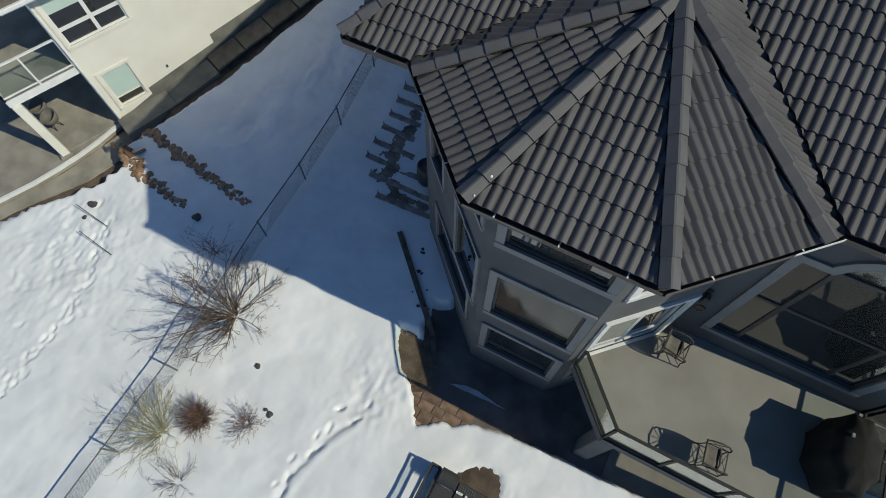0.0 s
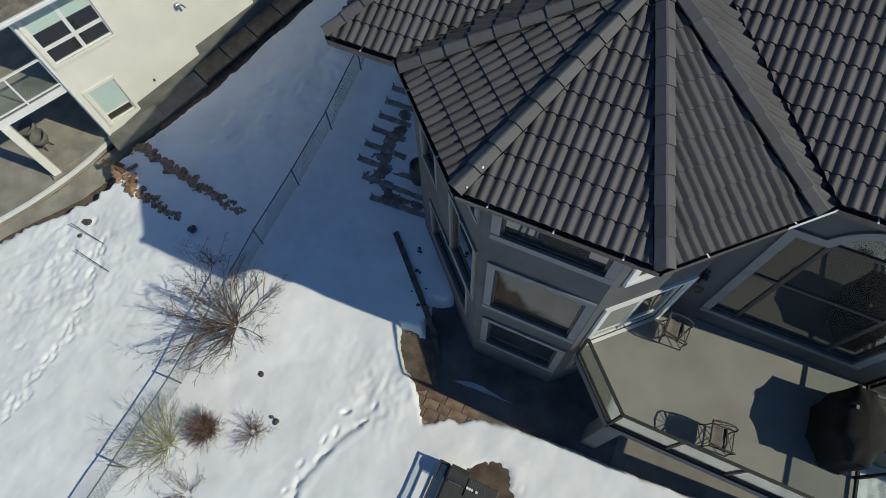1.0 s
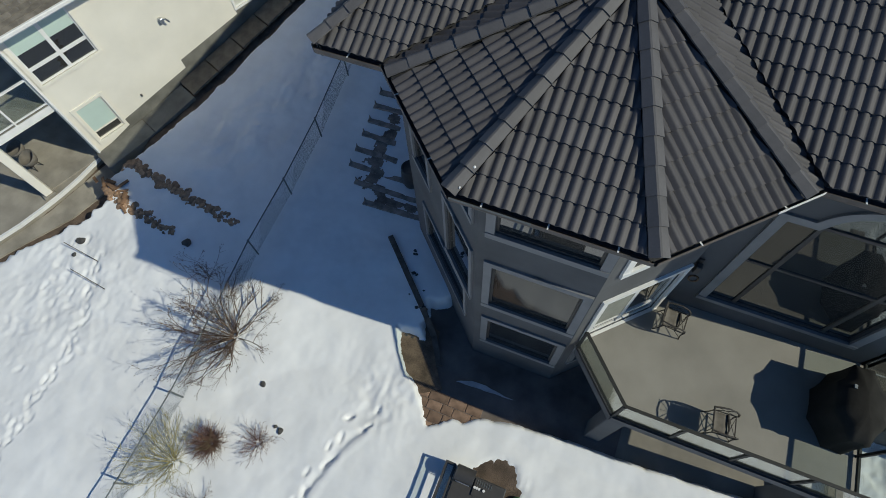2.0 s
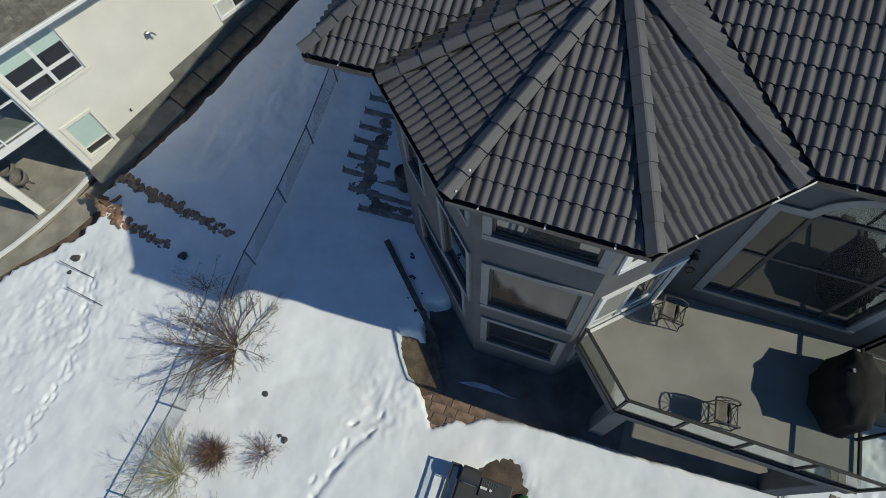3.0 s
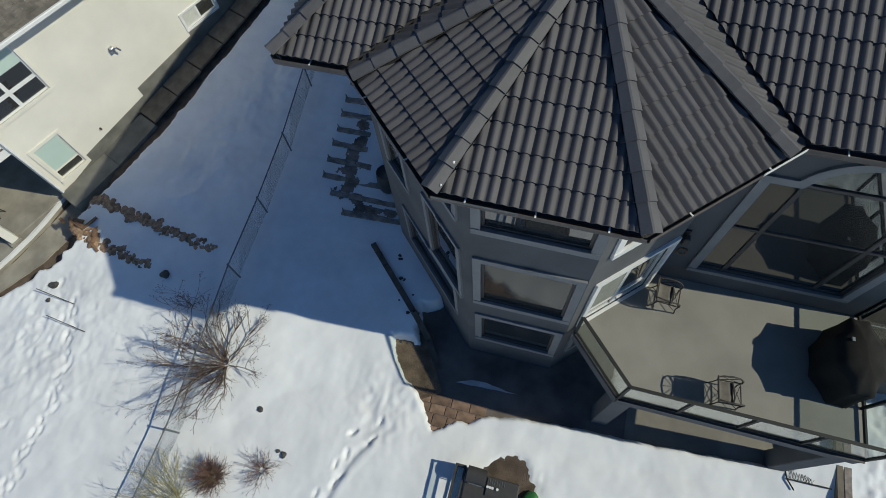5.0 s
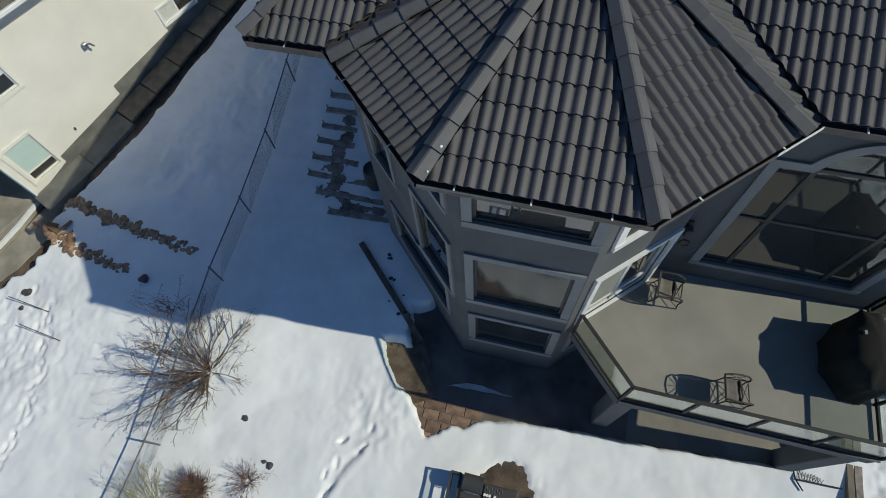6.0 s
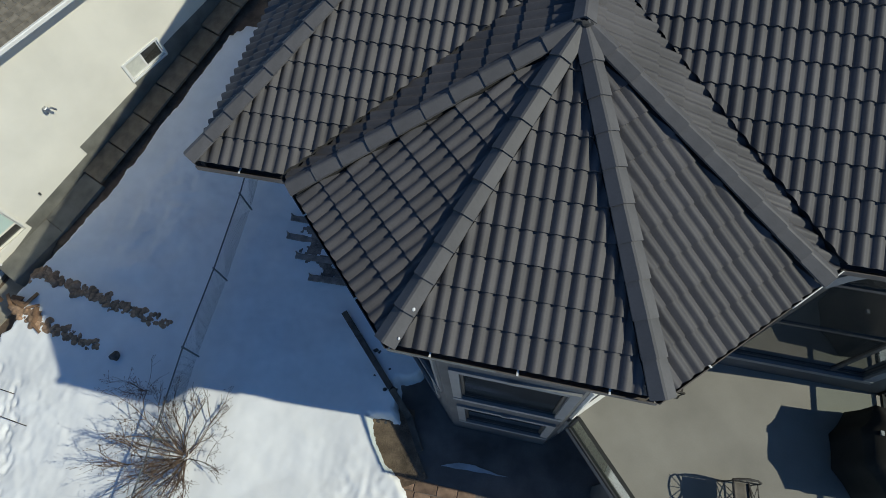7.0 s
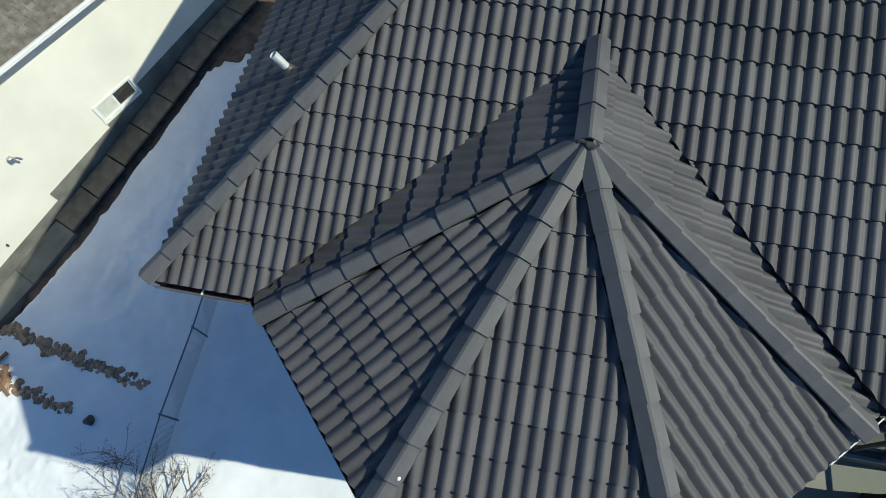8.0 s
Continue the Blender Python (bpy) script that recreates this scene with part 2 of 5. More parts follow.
DECK = 2.70
EX = 7.20                       # eastern wall
HW = 2.72                       # wall apothem
WS = HW * 0.41421
MW = 2.42                       # southern main wall
HOUSE = empty("house", 0, 4, PATIO, "grey stucco house with charcoal tiled turret roof beside snowy yard", "house")


# ---- roof tiles ----
ROLL, COURSE = 0.1475, 0.352
TW = 2 * ROLL


def tile_bm(u0=0.0, v0=0.0):
    """One two-roll tile in roof coordinates: x along the eaves, y up the slope, z out."""
    bm = bmesh.new()
    n = 12
    rows = []
    for v, lift in ((-0.012, 0.03), (COURSE + 0.02, 0.002)):
        row = []
        for i in range(n + 1):
            f = (i / n * 2) % 1.0
            h = 0.045 * (0.5 - 0.5 * math.cos(2 * math.pi * f)) ** 0.78
            row.append(bm.verts.new((u0 + TW * i / n * 1.004, v0 + v, lift + h)))
        rows.append(row)
    low = [bm.verts.new((w.co.x, w.co.y, w.co.z - 0.03)) for w in rows[0]]
    for i in range(n):
        f = bm.faces.new((rows[0][i], rows[0][i + 1], rows[1][i + 1], rows[1][i]))
        f.smooth = True
        g = bm.faces.new((low[i], low[i + 1], rows[0][i + 1], rows[0][i]))
        g.smooth = False
    for e in bm.edges:
        if len(e.link_faces) == 2 and e.link_faces[0].smooth != e.link_faces[1].smooth:
            e.smooth = False
    return bm


def raw_mesh(bm, name, material):
    me = bpy.data.meshes.new(name)
    bm.to_mesh(me)
    bm.free()
    me.materials.append(material)
    return me


TILE_MESH = raw_mesh(tile_bm(), "tile", M_TILE)


def roof_face(owner, poly, near=None, inset=0.0, phase=0.0):
    """Covers a convex sloping polygon (3D corners, the first two along the eaves) with tiles.
    near: a test on the tile's place; those that fail it go into one joined piece."""
    o = Vector(poly[0])
    u = (Vector(poly[1]) - o).normalized()
    v = None
    for p in poly[2:]:
        w = Vector(p) - o
        w -= u * w.dot(u)
        if w.length > 0.3:
            v = w.normalized()
            break
    nrm = u.cross(v)
    m = Matrix((u, v, nrm)).transposed().to_4x4()
    m.translation = o
    flat = [((Vector(p) - o).dot(u), (Vector(p) - o).dot(v)) for p in poly]
    us, vs = [p[0] for p in flat], [p[1] for p in flat]
    edges = []
    for i in range(len(flat)):
        a, b = flat[i], flat[(i + 1) % len(flat)]
        d = Vector((b[0] - a[0], b[1] - a[1])).normalized()
        edges.append((Vector((a[0], a[1])), Vector((-d.y, d.x)), i))  # inward normal
    rest = bmesh.new()
    for j in range(int(math.ceil(max(vs) / COURSE))):
        for i in range(int(math.floor((min(us) - phase) / TW)), int(math.ceil(max(us) / TW)) + 1):
            u0, v0 = i * TW + phase, j * COURSE
            corners = [Vector((u0 + a, v0 + b)) for a in (0, TW) for b in (0, COURSE)]
            dist = [min((c - p).dot(q) for c in corners) for p, q, k in edges if k]
            far = [max((c - p).dot(q) for c in corners) for p, q, k in edges if k]
            if min(far) < 0.02:
                continue
            w = m @ Vector((u0 + TW / 2, v0 + COURSE / 2, 0))
            single = near is None or near(w)
            if min(dist) >= inset and single:
                ob = new("tile", TILE_MESH)
                ob.parent = owner
                ob.matrix_basis = INV[HOUSE.name] @ m @ Matrix.Translation((u0, v0, random.uniform(0, 0.004))) @ Euler((0, 0, random.uniform(-0.006, 0.006))).to_matrix().to_4x4()
                continue
            bm = tile_bm(u0, v0)
            for p, q, k in edges:
                if k and min((c - p).dot(q) for c in corners) < inset:
                    pt = p + q * inset
                    bmesh.ops.bisect_plane(bm, geom=bm.verts[:] + bm.edges[:] + bm.faces[:], plane_co=(pt.x, pt.y, 0), plane_no=(-q.x, -q.y, 0), clear_outer=True)
            if not bm.faces:
                bm.free()
                continue
            bmesh.ops.transform(bm, matrix=INV[HOUSE.name] @ m, verts=bm.verts[:])
            me = raw_mesh(bm, "tile", M_TILE)
            if single:
                ob = new("tile", me)
                ob.parent = owner
            else:
                rest.from_mesh(me)
                bpy.data.meshes.remove(me)
    if rest.faces:
        ob = new("far_tile", raw_mesh(rest, "far_tile", M_TILE))
        ob.parent = owner
        tagged(ob, kind="stuff")
    else:
        rest.free()


def caps(owner, low, high, n1, n2, length=0.37, half=0.122, drop=0.07, rise=0.148, stop=0.0):
    """Angular ridge tiles from low to high, lapping like scales; n1, n2: normals of the two slopes."""
    a, b = Vector(low), Vector(high)
    d = (b - a)
    total = d.length - stop
    d.normalize()
    up = (Vector(n1).normalized() + Vector(n2).normalized()).normalized()
    up = (up - d * up.dot(d)).normalized()
    side_ = d.cross(up)
    count = max(1, round(total / length))
    step = total / count
    bm = bmesh.new()
    rings = []
    for t, lift, k in ((-0.012, 0.026, 1.07), (step + 0.05, 0.0, 0.97)):
        c = d * t + up * (rise + lift)
        top = [c - side_ * half * k - up * drop * k, c - side_ * 0.014 - up * 0.003, c + side_ * 0.014 - up * 0.003, c + side_ * half * k - up * drop * k]
        low_ = [p - up * 0.024 for p in top]
        rings.append([bm.verts.new(p) for p in top + low_[::-1]])
    for i in range(8):
        bm.faces.new((rings[0][i], rings[0][(i + 1) % 8], rings[1][(i + 1) % 8], rings[1][i]))
    bm.faces.new(rings[0][::-1])
    bm.faces.new(rings[1])
    me = mesh_of(bm, "ridge_tile", M_CAP)
    for i in range(count):
        ob = new("ridge_tile", me)
        ob.parent = owner
        ob.matrix_basis = INV[HOUSE.name] @ Matrix.Translation(a + d * step * i + up * random.uniform(-0.003, 0.003) + side_ * random.uniform(-0.004, 0.004))


TOPX = KX + (TOPY - EY) * SL / WSL
TOPZ = ZE + SL * (TOPY - EY)


def e3(p, z=ZE):
    return Vector((p[0], p[1], z))


def sheet(polys, drop):
    bm = bmesh.new()
    for poly in polys:
        vs = [bm.verts.new(Vector(p) - Vector((0, 0, drop))) for p in poly]
        bm.faces.new(vs)
        bm.faces.new([bm.verts.new(v.co - Vector((0, 0, 0.09))) for v in vs][::-1])
    return bm


TF = [(e3(HA), e3(PB), APEX), (e3(PB), e3(PC), APEX), (e3(PC), e3(HD), APEX)]
ZF = (e3(HA), APEX, RIDGE, e3(PA, ZE - (HA[0] - PA[0]) * (APEX.z - ZE) / (APEX.x - HA[0])))
DF = (e3(HD), e3(PD, ZE - (PD[0] - HD[0]) * (APEX.z - ZE) / (HD[0] - APEX.x)), RIDGE, APEX)
turret_roof = put("turret_roof", sheet(TF + [ZF, DF], 0.012), M_FELT, HOUSE, "octagonal hipped roof of charcoal concrete tiles")
HIPTOP = Vector((TOPX, TOPY, TOPZ))
NY = 14.0
ETOP = Vector((EASTX - (TOPY - EY) * SL / WSL, TOPY, TOPZ))
SPLIT = Vector((RIDGE.x, EY + (RIDGE.x - KX) * WSL / SL, ZE + WSL * (RIDGE.x - KX)))
S_L = [Vector((KX, EY, ZE)), e3(PA), RIDGE, SPLIT]
S_R = [e3(PD), Vector((EASTX, EY, ZE)), ETOP, HIPTOP, SPLIT, RIDGE]
W_F = [Vector((KX, NY, ZE)), Vector((KX, EY, ZE)), HIPTOP, Vector((TOPX, NY, TOPZ))]
E_F = [Vector((EASTX, EY, ZE)), Vector((EASTX, NY, ZE)), Vector((ETOP.x, NY, TOPZ)), ETOP]
N_B = [HIPTOP, ETOP, Vector((ETOP.x, NY, TOPZ)), Vector((TOPX, NY, TOPZ))]
main_roof = put("main_roof", sheet([S_L, S_R, W_F, E_F, N_B], 0.012), M_FELT, HOUSE, "broad hipped roof of charcoal concrete tiles")
for k, f in enumerate(TF):
    roof_face(turret_roof, f, inset=0.115, phase=(-0.03, -0.032, -0.03)[k])


def slope_cut(owner, poly, along):
    low = min(poly, key=lambda p: p.z)
    u = Vector(along)
    pts = [Vector(p) for p in poly]
    v = None
    nrm = (APEX - pts[0]).cross(RIDGE - pts[0]).normalized()
    if nrm.z < 0:
        nrm = -nrm
    v = nrm.cross(u)
    m = Matrix((u, v, nrm)).transposed().to_4x4()
    m.translation = low
    mi = m.inverted()
    flat = [(mi @ p).to_2d() for p in pts]
    if sum(a.x * b.y - b.x * a.y for a, b in zip(flat, flat[1:] + flat[:1])) < 0:
        flat.reverse()
    edges = [(a, Vector((-(b - a).y, (b - a).x)).normalized()) for a, b in zip(flat, flat[1:] + flat[:1])]
    for j in range(0, int(max(p.y for p in flat) / COURSE) + 1):
        for i in range(int(min(p.x for p in flat) / TW) - 1, int(max(p.x for p in flat) / TW) + 2):
            u0, v0 = i * TW, j * COURSE
            corners = [Vector((u0 + a, v0 + b)) for a in (0, TW) for b in (0, COURSE)]
            if min(max((c - p).dot(q) for c in corners) for p, q in edges) < 0.02:
                continue
            bm = tile_bm(u0, v0)
            for p, q in edges:
                if min((c - p).dot(q) for c in corners) < 0:
                    pt = p
                    bmesh.ops.bisect_plane(bm, geom=bm.verts[:] + bm.edges[:] + bm.faces[:], plane_co=(pt.x, pt.y, 0), plane_no=(-q.x, -q.y, 0), clear_outer=True)
            if not bm.faces:
                bm.free()
                continue
            bmesh.ops.transform(bm, matrix=INV[HOUSE.name] @ m, verts=bm.verts[:])
            ob = new("tile", raw_mesh(bm, "tile", M_TILE))
            ob.parent = owner


slope_cut(turret_roof, ZF, (0, -1, 0))
slope_cut(turret_roof, DF, (0, 1, 0))
roof_face(main_roof, S_L, near=lambda w: w.y < 4.6, inset=0.0, phase=0.03)
roof_face(main_roof, S_R, near=lambda w: w.x < 4.5 and w.y < 4.6, inset=0.0, phase=0.074)
roof_face(main_roof, W_F, near=lambda w: False, inset=0.03)
roof_face(main_roof, E_F, near=lambda w: False, inset=0.03)


def nrm_of(poly):
    n = (Vector(poly[1]) - Vector(poly[0])).cross(Vector(poly[2]) - Vector(poly[0]))
    return n if n.z > 0 else -n


for low, fa, fb in ((HA, ZF, TF[0]), (PB, TF[0], TF[1]), (PC, TF[1], TF[2]), (HD, TF[2], DF)):
    caps(turret_roof, e3(low), APEX, nrm_of(fa), nrm_of(fb), stop=0.05)
caps(turret_roof, APEX, RIDGE, nrm_of(ZF), nrm_of(DF), stop=0.0)
caps(main_roof, Vector((KX, EY, ZE)), HIPTOP, nrm_of(W_F), nrm_of(S_L))
# lead cap where the hips meet
bm = bmesh.new()
bmesh.ops.create_uvsphere(bm, u_segments=24, v_segments=12, radius=0.2)
bmesh.ops.transform(bm, matrix=Matrix.Translation(APEX + Vector((0, -0.05, 0.112))) @ Matrix.Diagonal((0.5, 0.36, 0.1, 1)), verts=bm.verts[:])
for q in bm.verts:
    q.co += Vector((noise.noise(q.co * 19), noise.noise(q.co * 19 + Vector((5, 0, 0))), noise.noise(q.co * 21))) * 0.035
sub("apex_flashing", bm, M_FELT, turret_roof, HOUSE, "crumpled dark flashing", smooth=True)
# pale bird droppings on the western front hip
for x, y, z, r in ((-1.115, 0.352, 8.672, 0.02), (-1.21, 0.05, 8.56, 0.014)):
    bm = bmesh.new()
    bmesh.ops.create_icosphere(bm, subdivisions=2, radius=r)
    for q in bm.verts:
        q.co = Vector((x, y, z)) + Vector((q.co.x, q.co.y * 1.4, q.co.z * 0.7)) * (1 + 0.4 * noise.noise(q.co * 40))
    sub("dropping", bm, M_WHITE, turret_roof, HOUSE, "dried white bird dropping", smooth=True)
# vent pipe on the western slope
vx, vy = -3.41, 4.52
vz = ZE + WSL * (vx - KX)
bm = add_bar(bmesh.new(), (vx, vy, vz), (vx - 0.15, vy, vz + 0.27), 0.052, 20)
bm.faces.ensure_lookup_table()
cap = max(bm.faces, key=lambda f: f.calc_center_median().z)
bmesh.ops.inset_individual(bm, faces=[cap], thickness=0.006, depth=0)
bmesh.ops.translate(bm, verts=list(cap.verts), vec=(0.06, 0, -0.11))
sub("vent_pipe", bm, M_VENT, main_roof, HOUSE, "short bright metal vent pipe")
sub("vent_collar", add_bar(bmesh.new(), (vx, vy, vz - 0.02), (vx - 0.05, vy, vz + 0.09), 0.115, 18, 0.06), M_DARK, main_roof, HOUSE, "dark flashing collar")
# unseen slab off the north-western roof, added to shade the neighbour's wall
put("bay_eave", box(-5.15, KX - 0.08, 9.9, NY, ZE - 0.42, ZE - 0.3, bevel=0.02), M_TILE, HOUSE)


# ---- eaves: soffit, fascia, gutter ----
def eave(pts):
    for a, b in zip(pts, pts[1:]):
        a, b = Vector(a), Vector(b)
        d = (b - a).normalized()
        out = Vector((d.y, -d.x, 0))
        put("fascia", beam(a - out * 0.09 + Vector((0, 0, -0.14)), b - out * 0.09 + Vector((0, 0, -0.14)), 0.03, 0.2), M_GUTTER, HOUSE)
        bm = bmesh.new()
        prof = [(p - 0.06, q) for p, q in [(0.0, -0.05), (0.0, -0.16), (0.03, -0.18), (0.10, -0.18), (0.125, -0.13), (0.125, -0.05), (0.115, -0.05), (0.115, -0.13), (0.095, -0.168), (0.03, -0.168), (0.012, -0.15), (0.012, -0.05)]]
        ra = [bm.verts.new(a + out * p + Vector((0, 0, q))) for p, q in prof]
        rb = [bm.verts.new(b + out * p + Vector((0, 0, q))) for p, q in prof]
        for i in range(len(prof)):
            bm.faces.new((ra[i], ra[(i + 1) % len(prof)], rb[(i + 1) % len(prof)], rb[i]))
        bm.faces.new(ra)
        bm.faces.new(rb[::-1])
        put("gutter", bm, M_GUTTER, HOUSE, "dark brown metal eaves gutter")
        n = max(1, int((b - a).length / 0.9))
        for i in range(n):
            c = lerp(a, b, (i + 0.5) / n)
            put("gutter_hanger", beam(c + Vector((0, 0, -0.045)) - out * 0.06, c + Vector((0, 0, -0.045)) + out * 0.07, 0.022, 0.006), M_WHITE, HOUSE)


eave([(KX, EY, ZE), e3(PA), e3(PB), e3(PC), e3(PD), (EASTX, EY, ZE), (EASTX, NY, ZE)])
eave([(KX, NY, ZE), (KX, EY, ZE)])
# added strips coloured as sun glints: white at the gutter's valley end, grey by the western corner
for (ax, ay), (bx, by), f0, f1, mtl, label in ((PC, PD, 0.70, 0.985, M_WHITE, "white strip for the sun glint on the gutter"), (PB, PC, 0.0, 0.42, M_STEEL, "grey strip for the glint along the gutter lip")):
    d = Vector((bx - ax, by - ay, 0)).normalized()
    out = Vector((d.y, -d.x, 0))
    p0, p1 = (Vector((lerp(ax, bx, f), lerp(ay, by, f), ZE - 0.055)) + out * 0.068 for f in (f0, f1))
    put("gutter_glint", beam(p0, p1, 0.012, 0.05 if mtl is M_WHITE else 0.03), mtl, HOUSE, label)
soffit = prism([(KX + 0.03, EY + 0.03), (PA[0], EY + 0.03), (PB[0], 0.04), (PC[0], 0.04), (PD[0], EY + 0.03), (EASTX, EY + 0.03), (EASTX, NY), (KX + 0.03, NY)], ZE - 0.26, ZE - 0.23)
put("soffit", soffit, M_STUCCO, HOUSE)


# ---- walls and windows ----
def wall(a, b, z0, z1, openings=(), th=0.22, material=None, owner=None):
    """A wall from a to b, its outside to the right, with openings (u0, u1, z0, z1) cut through. Returns its matrix:
    x along the wall, y inwards, z up."""
    a, b = Vector((*a, 0)), Vector((*b, 0))
    d = b - a
    length = d.length
    d.normalize()
    inn = Vector((-d.y, d.x, 0))
    m = Matrix((d, inn, Vector((0, 0, 1)))).transposed().to_4x4()
    m.translation = a
    us = sorted({0, length, *(v for o in openings for v in o[:2])})
    zs = sorted({z0, z1, *(v for o in openings for v in o[2:4])})
    bm = bmesh.new()

    def solid(i, j):
        if i < 0 or j < 0 or i >= len(us) - 1 or j >= len(zs) - 1:
            return False
        cu, cz = (us[i] + us[i + 1]) / 2, (zs[j] + zs[j + 1]) / 2
        return not any(o[0] < cu < o[1] and o[2] < cz < o[3] for o in openings)

    def quad(*pts):
        bm.faces.new([bm.verts.new(p) for p in pts])

    for i in range(len(us) - 1):
        for j in range(len(zs) - 1):
            if not solid(i, j):
                continue
            u0, u1, w0, w1 = us[i], us[i + 1], zs[j], zs[j + 1]
            quad((u0, 0, w0), (u1, 0, w0), (u1, 0, w1), (u0, 0, w1))
            quad((u0, th, w0), (u0, th, w1), (u1, th, w1), (u1, th, w0))
            if not solid(i - 1, j):
                quad((u0, 0, w0), (u0, 0, w1), (u0, th, w1), (u0, th, w0))
            if not solid(i + 1, j):
                quad((u1, 0, w0), (u1, th, w0), (u1, th, w1), (u1, 0, w1))
            if not solid(i, j - 1):
                quad((u0, 0, w0), (u0, th, w0), (u1, th, w0), (u1, 0, w0))
            if not solid(i, j + 1):
                quad((u0, 0, w1), (u1, 0, w1), (u1, th, w1), (u0, th, w1))
    bmesh.ops.remove_doubles(bm, verts=bm.verts[:], dist=1e-5)
    bmesh.ops.transform(bm, matrix=m, verts=bm.verts[:])
    put("wall", bm, material or M_STUCCO, owner or HOUSE)
    return m


def window(m, u0, u1, z0, z1, owner=None, trim=None, tw=0.16, cross=(), bars=(), keystone=False, frame_mat=None, pane_mat=None, label="", proud=0.05, mull=0.03):
    """A framed window in the opening u0..u1, z0..z1 of a wall with matrix m."""
    owner = owner or HOUSE
    bm = bmesh.new()
    add_box(bm, u0 - tw, u1 + tw, -proud, 0.01, z1, z1 + tw, m)
    add_box(bm, u0 - tw, u1 + tw, -proud - 0.01, 0.01, z0 - tw, z0, m)
    add_box(bm, u0 - tw, u0, -proud + 0.003, 0.01, z0, z1, m)
    add_box(bm, u1, u1 + tw, -proud + 0.003, 0.01, z0, z1, m)
    if keystone:
        c = (u0 + u1) / 2
        add_box(bm, c - 0.09, c + 0.09, -proud - 0.02, -proud + 0.01, z1 + tw * 0.4, z1 + tw + 0.025, m)
    w = put("window", bm, trim or M_TRIM, owner, label or "window with pale grey trim")
    bm = bmesh.new()
    fw = 0.05
    for a, b, c, d in ((u0, u1, z0, z0 + fw), (u0, u1, z1 - fw, z1), (u0, u0 + fw, z0 + fw, z1 - fw), (u1 - fw, u1, z0 + fw, z1 - fw)):
        add_box(bm, a, b, 0.03, 0.10, c, d, m)
    for c in cross:
        add_box(bm, u0 + fw, u1 - fw, 0.035, 0.095, c - mull, c + mull, m)
    for c in bars:
        add_box(bm, c - mull, c + mull, 0.033, 0.097, z0 + fw, z1 - fw, m)
    sub("window_frame", bm, frame_mat or M_DARK, w, owner)
    us, zs = [u0 + fw, *bars, u1 - fw], [z0 + fw, *cross, z1 - fw]
    for i in range(len(us) - 1):
        for j in range(len(zs) - 1):
            sub("pane", box(us[i], us[i + 1], 0.06, 0.072, zs[j], zs[j + 1], m), pane_mat or M_PANE, w, owner)
    return w


A0, A1, A2, A3 = (-3.87, OC - HW + 3.87 - WS), (-WS, OC - HW), (WS, OC - HW), (HW, OC - WS)
ZT = ZE - 0.24
side = 2 * WS
stack = [(0.35, 2.05, 0.78, 2.34), (0.32, 2.07, 3.37, 5.31), (0.31, 2.08, 6.61, 7.9)]
mw = wall(A1, A2, PATIO - 0.3, ZT, stack)
for o in stack:
    window(mw, *o, keystone=o[2] < 6, pane_mat=M_DULLPANE if 3 < o[2] < 6 else None)
# long north-western face, two window columns
LA = (3.87 - WS) * math.sqrt(2)
long_stack = [(LA - 1.46, LA - 0.27, z0, z1) for z0, z1 in ((3.08, 5.32), (6.61, 7.9))] + [(LA - 3.22, LA - 2.42, 4.5, 5.66), (LA - 2.94, LA - 0.56, 1.25, 2.74)]
mw = wall(A0, A1, PATIO - 0.3, ZT, long_stack)
for o in long_stack:
    window(mw, *o, keystone=o[2] < 6, tw=0.13)
# wall with the patio door onto the deck
door = (0.37, 2.07, DECK + 0.02, 4.89)
cst = [(0.42, 1.95, 0.78, 2.0), door, (0.42, 1.95, 6.3, 7.8)]
mc = wall(A2, A3, PATIO - 0.3, ZT, cst)
window(mc, *cst[0])
window(mc, *cst[2], trim=M_WHITE)
window(mc, *door, trim=M_WHITE, frame_mat=M_WHITE, tw=0.12, bars=(1.2,), cross=(DECK + 0.42,), proud=0.06, mull=0.05, label="white framed patio door opening onto the deck")
# stub walls and main walls
wall(A3, (HW, MW + 0.2), PATIO - 0.3, ZT)
WX = -3.87
wall((WX, NY - 0.6), A0, PATIO - 0.3, ZT)
# great room wall with the arched window
gx0, gx1, gz0, gz1, gzs = 3.48, 6.34, 3.43, 7.47, 6.76
gl = (gx0 - HW, gx1 - HW, gz0, gz1)
bw = (gx0 - HW, gx1 - HW, 0.2, 1.6)
mg = wall((HW, MW), (EX, MW), PATIO - 0.3, ZT, [gl, bw])
window(mg, *bw, bars=(gl[0] + 0.95, gl[0] + 1.9))
wall((EX, MW), (EX, NY - 0.6), PATIO - 0.3, ZT)
# low lean-to east of the deck
put("lean_to_roof", box(7.45, 12.5, 1.66, 6.5, 1.42, 1.52, bevel=0.02), M_LEAN, HOUSE, "dark brown felt lean-to roof")
put("lean_to_wall", box(7.6, 12.3, 1.85, 6.3, PATIO - 0.3, 1.41), M_STUCCO, HOUSE)
for k in range(4):
    put("roof_batten", box(7.46, 12.5, 2.1 + k * 0.75, 2.13 + k * 0.75, 1.521, 1.545), M_TRIM, HOUSE)
wall((EX, NY - 0.6), (WX, NY - 0.6), PATIO - 0.3, ZT)


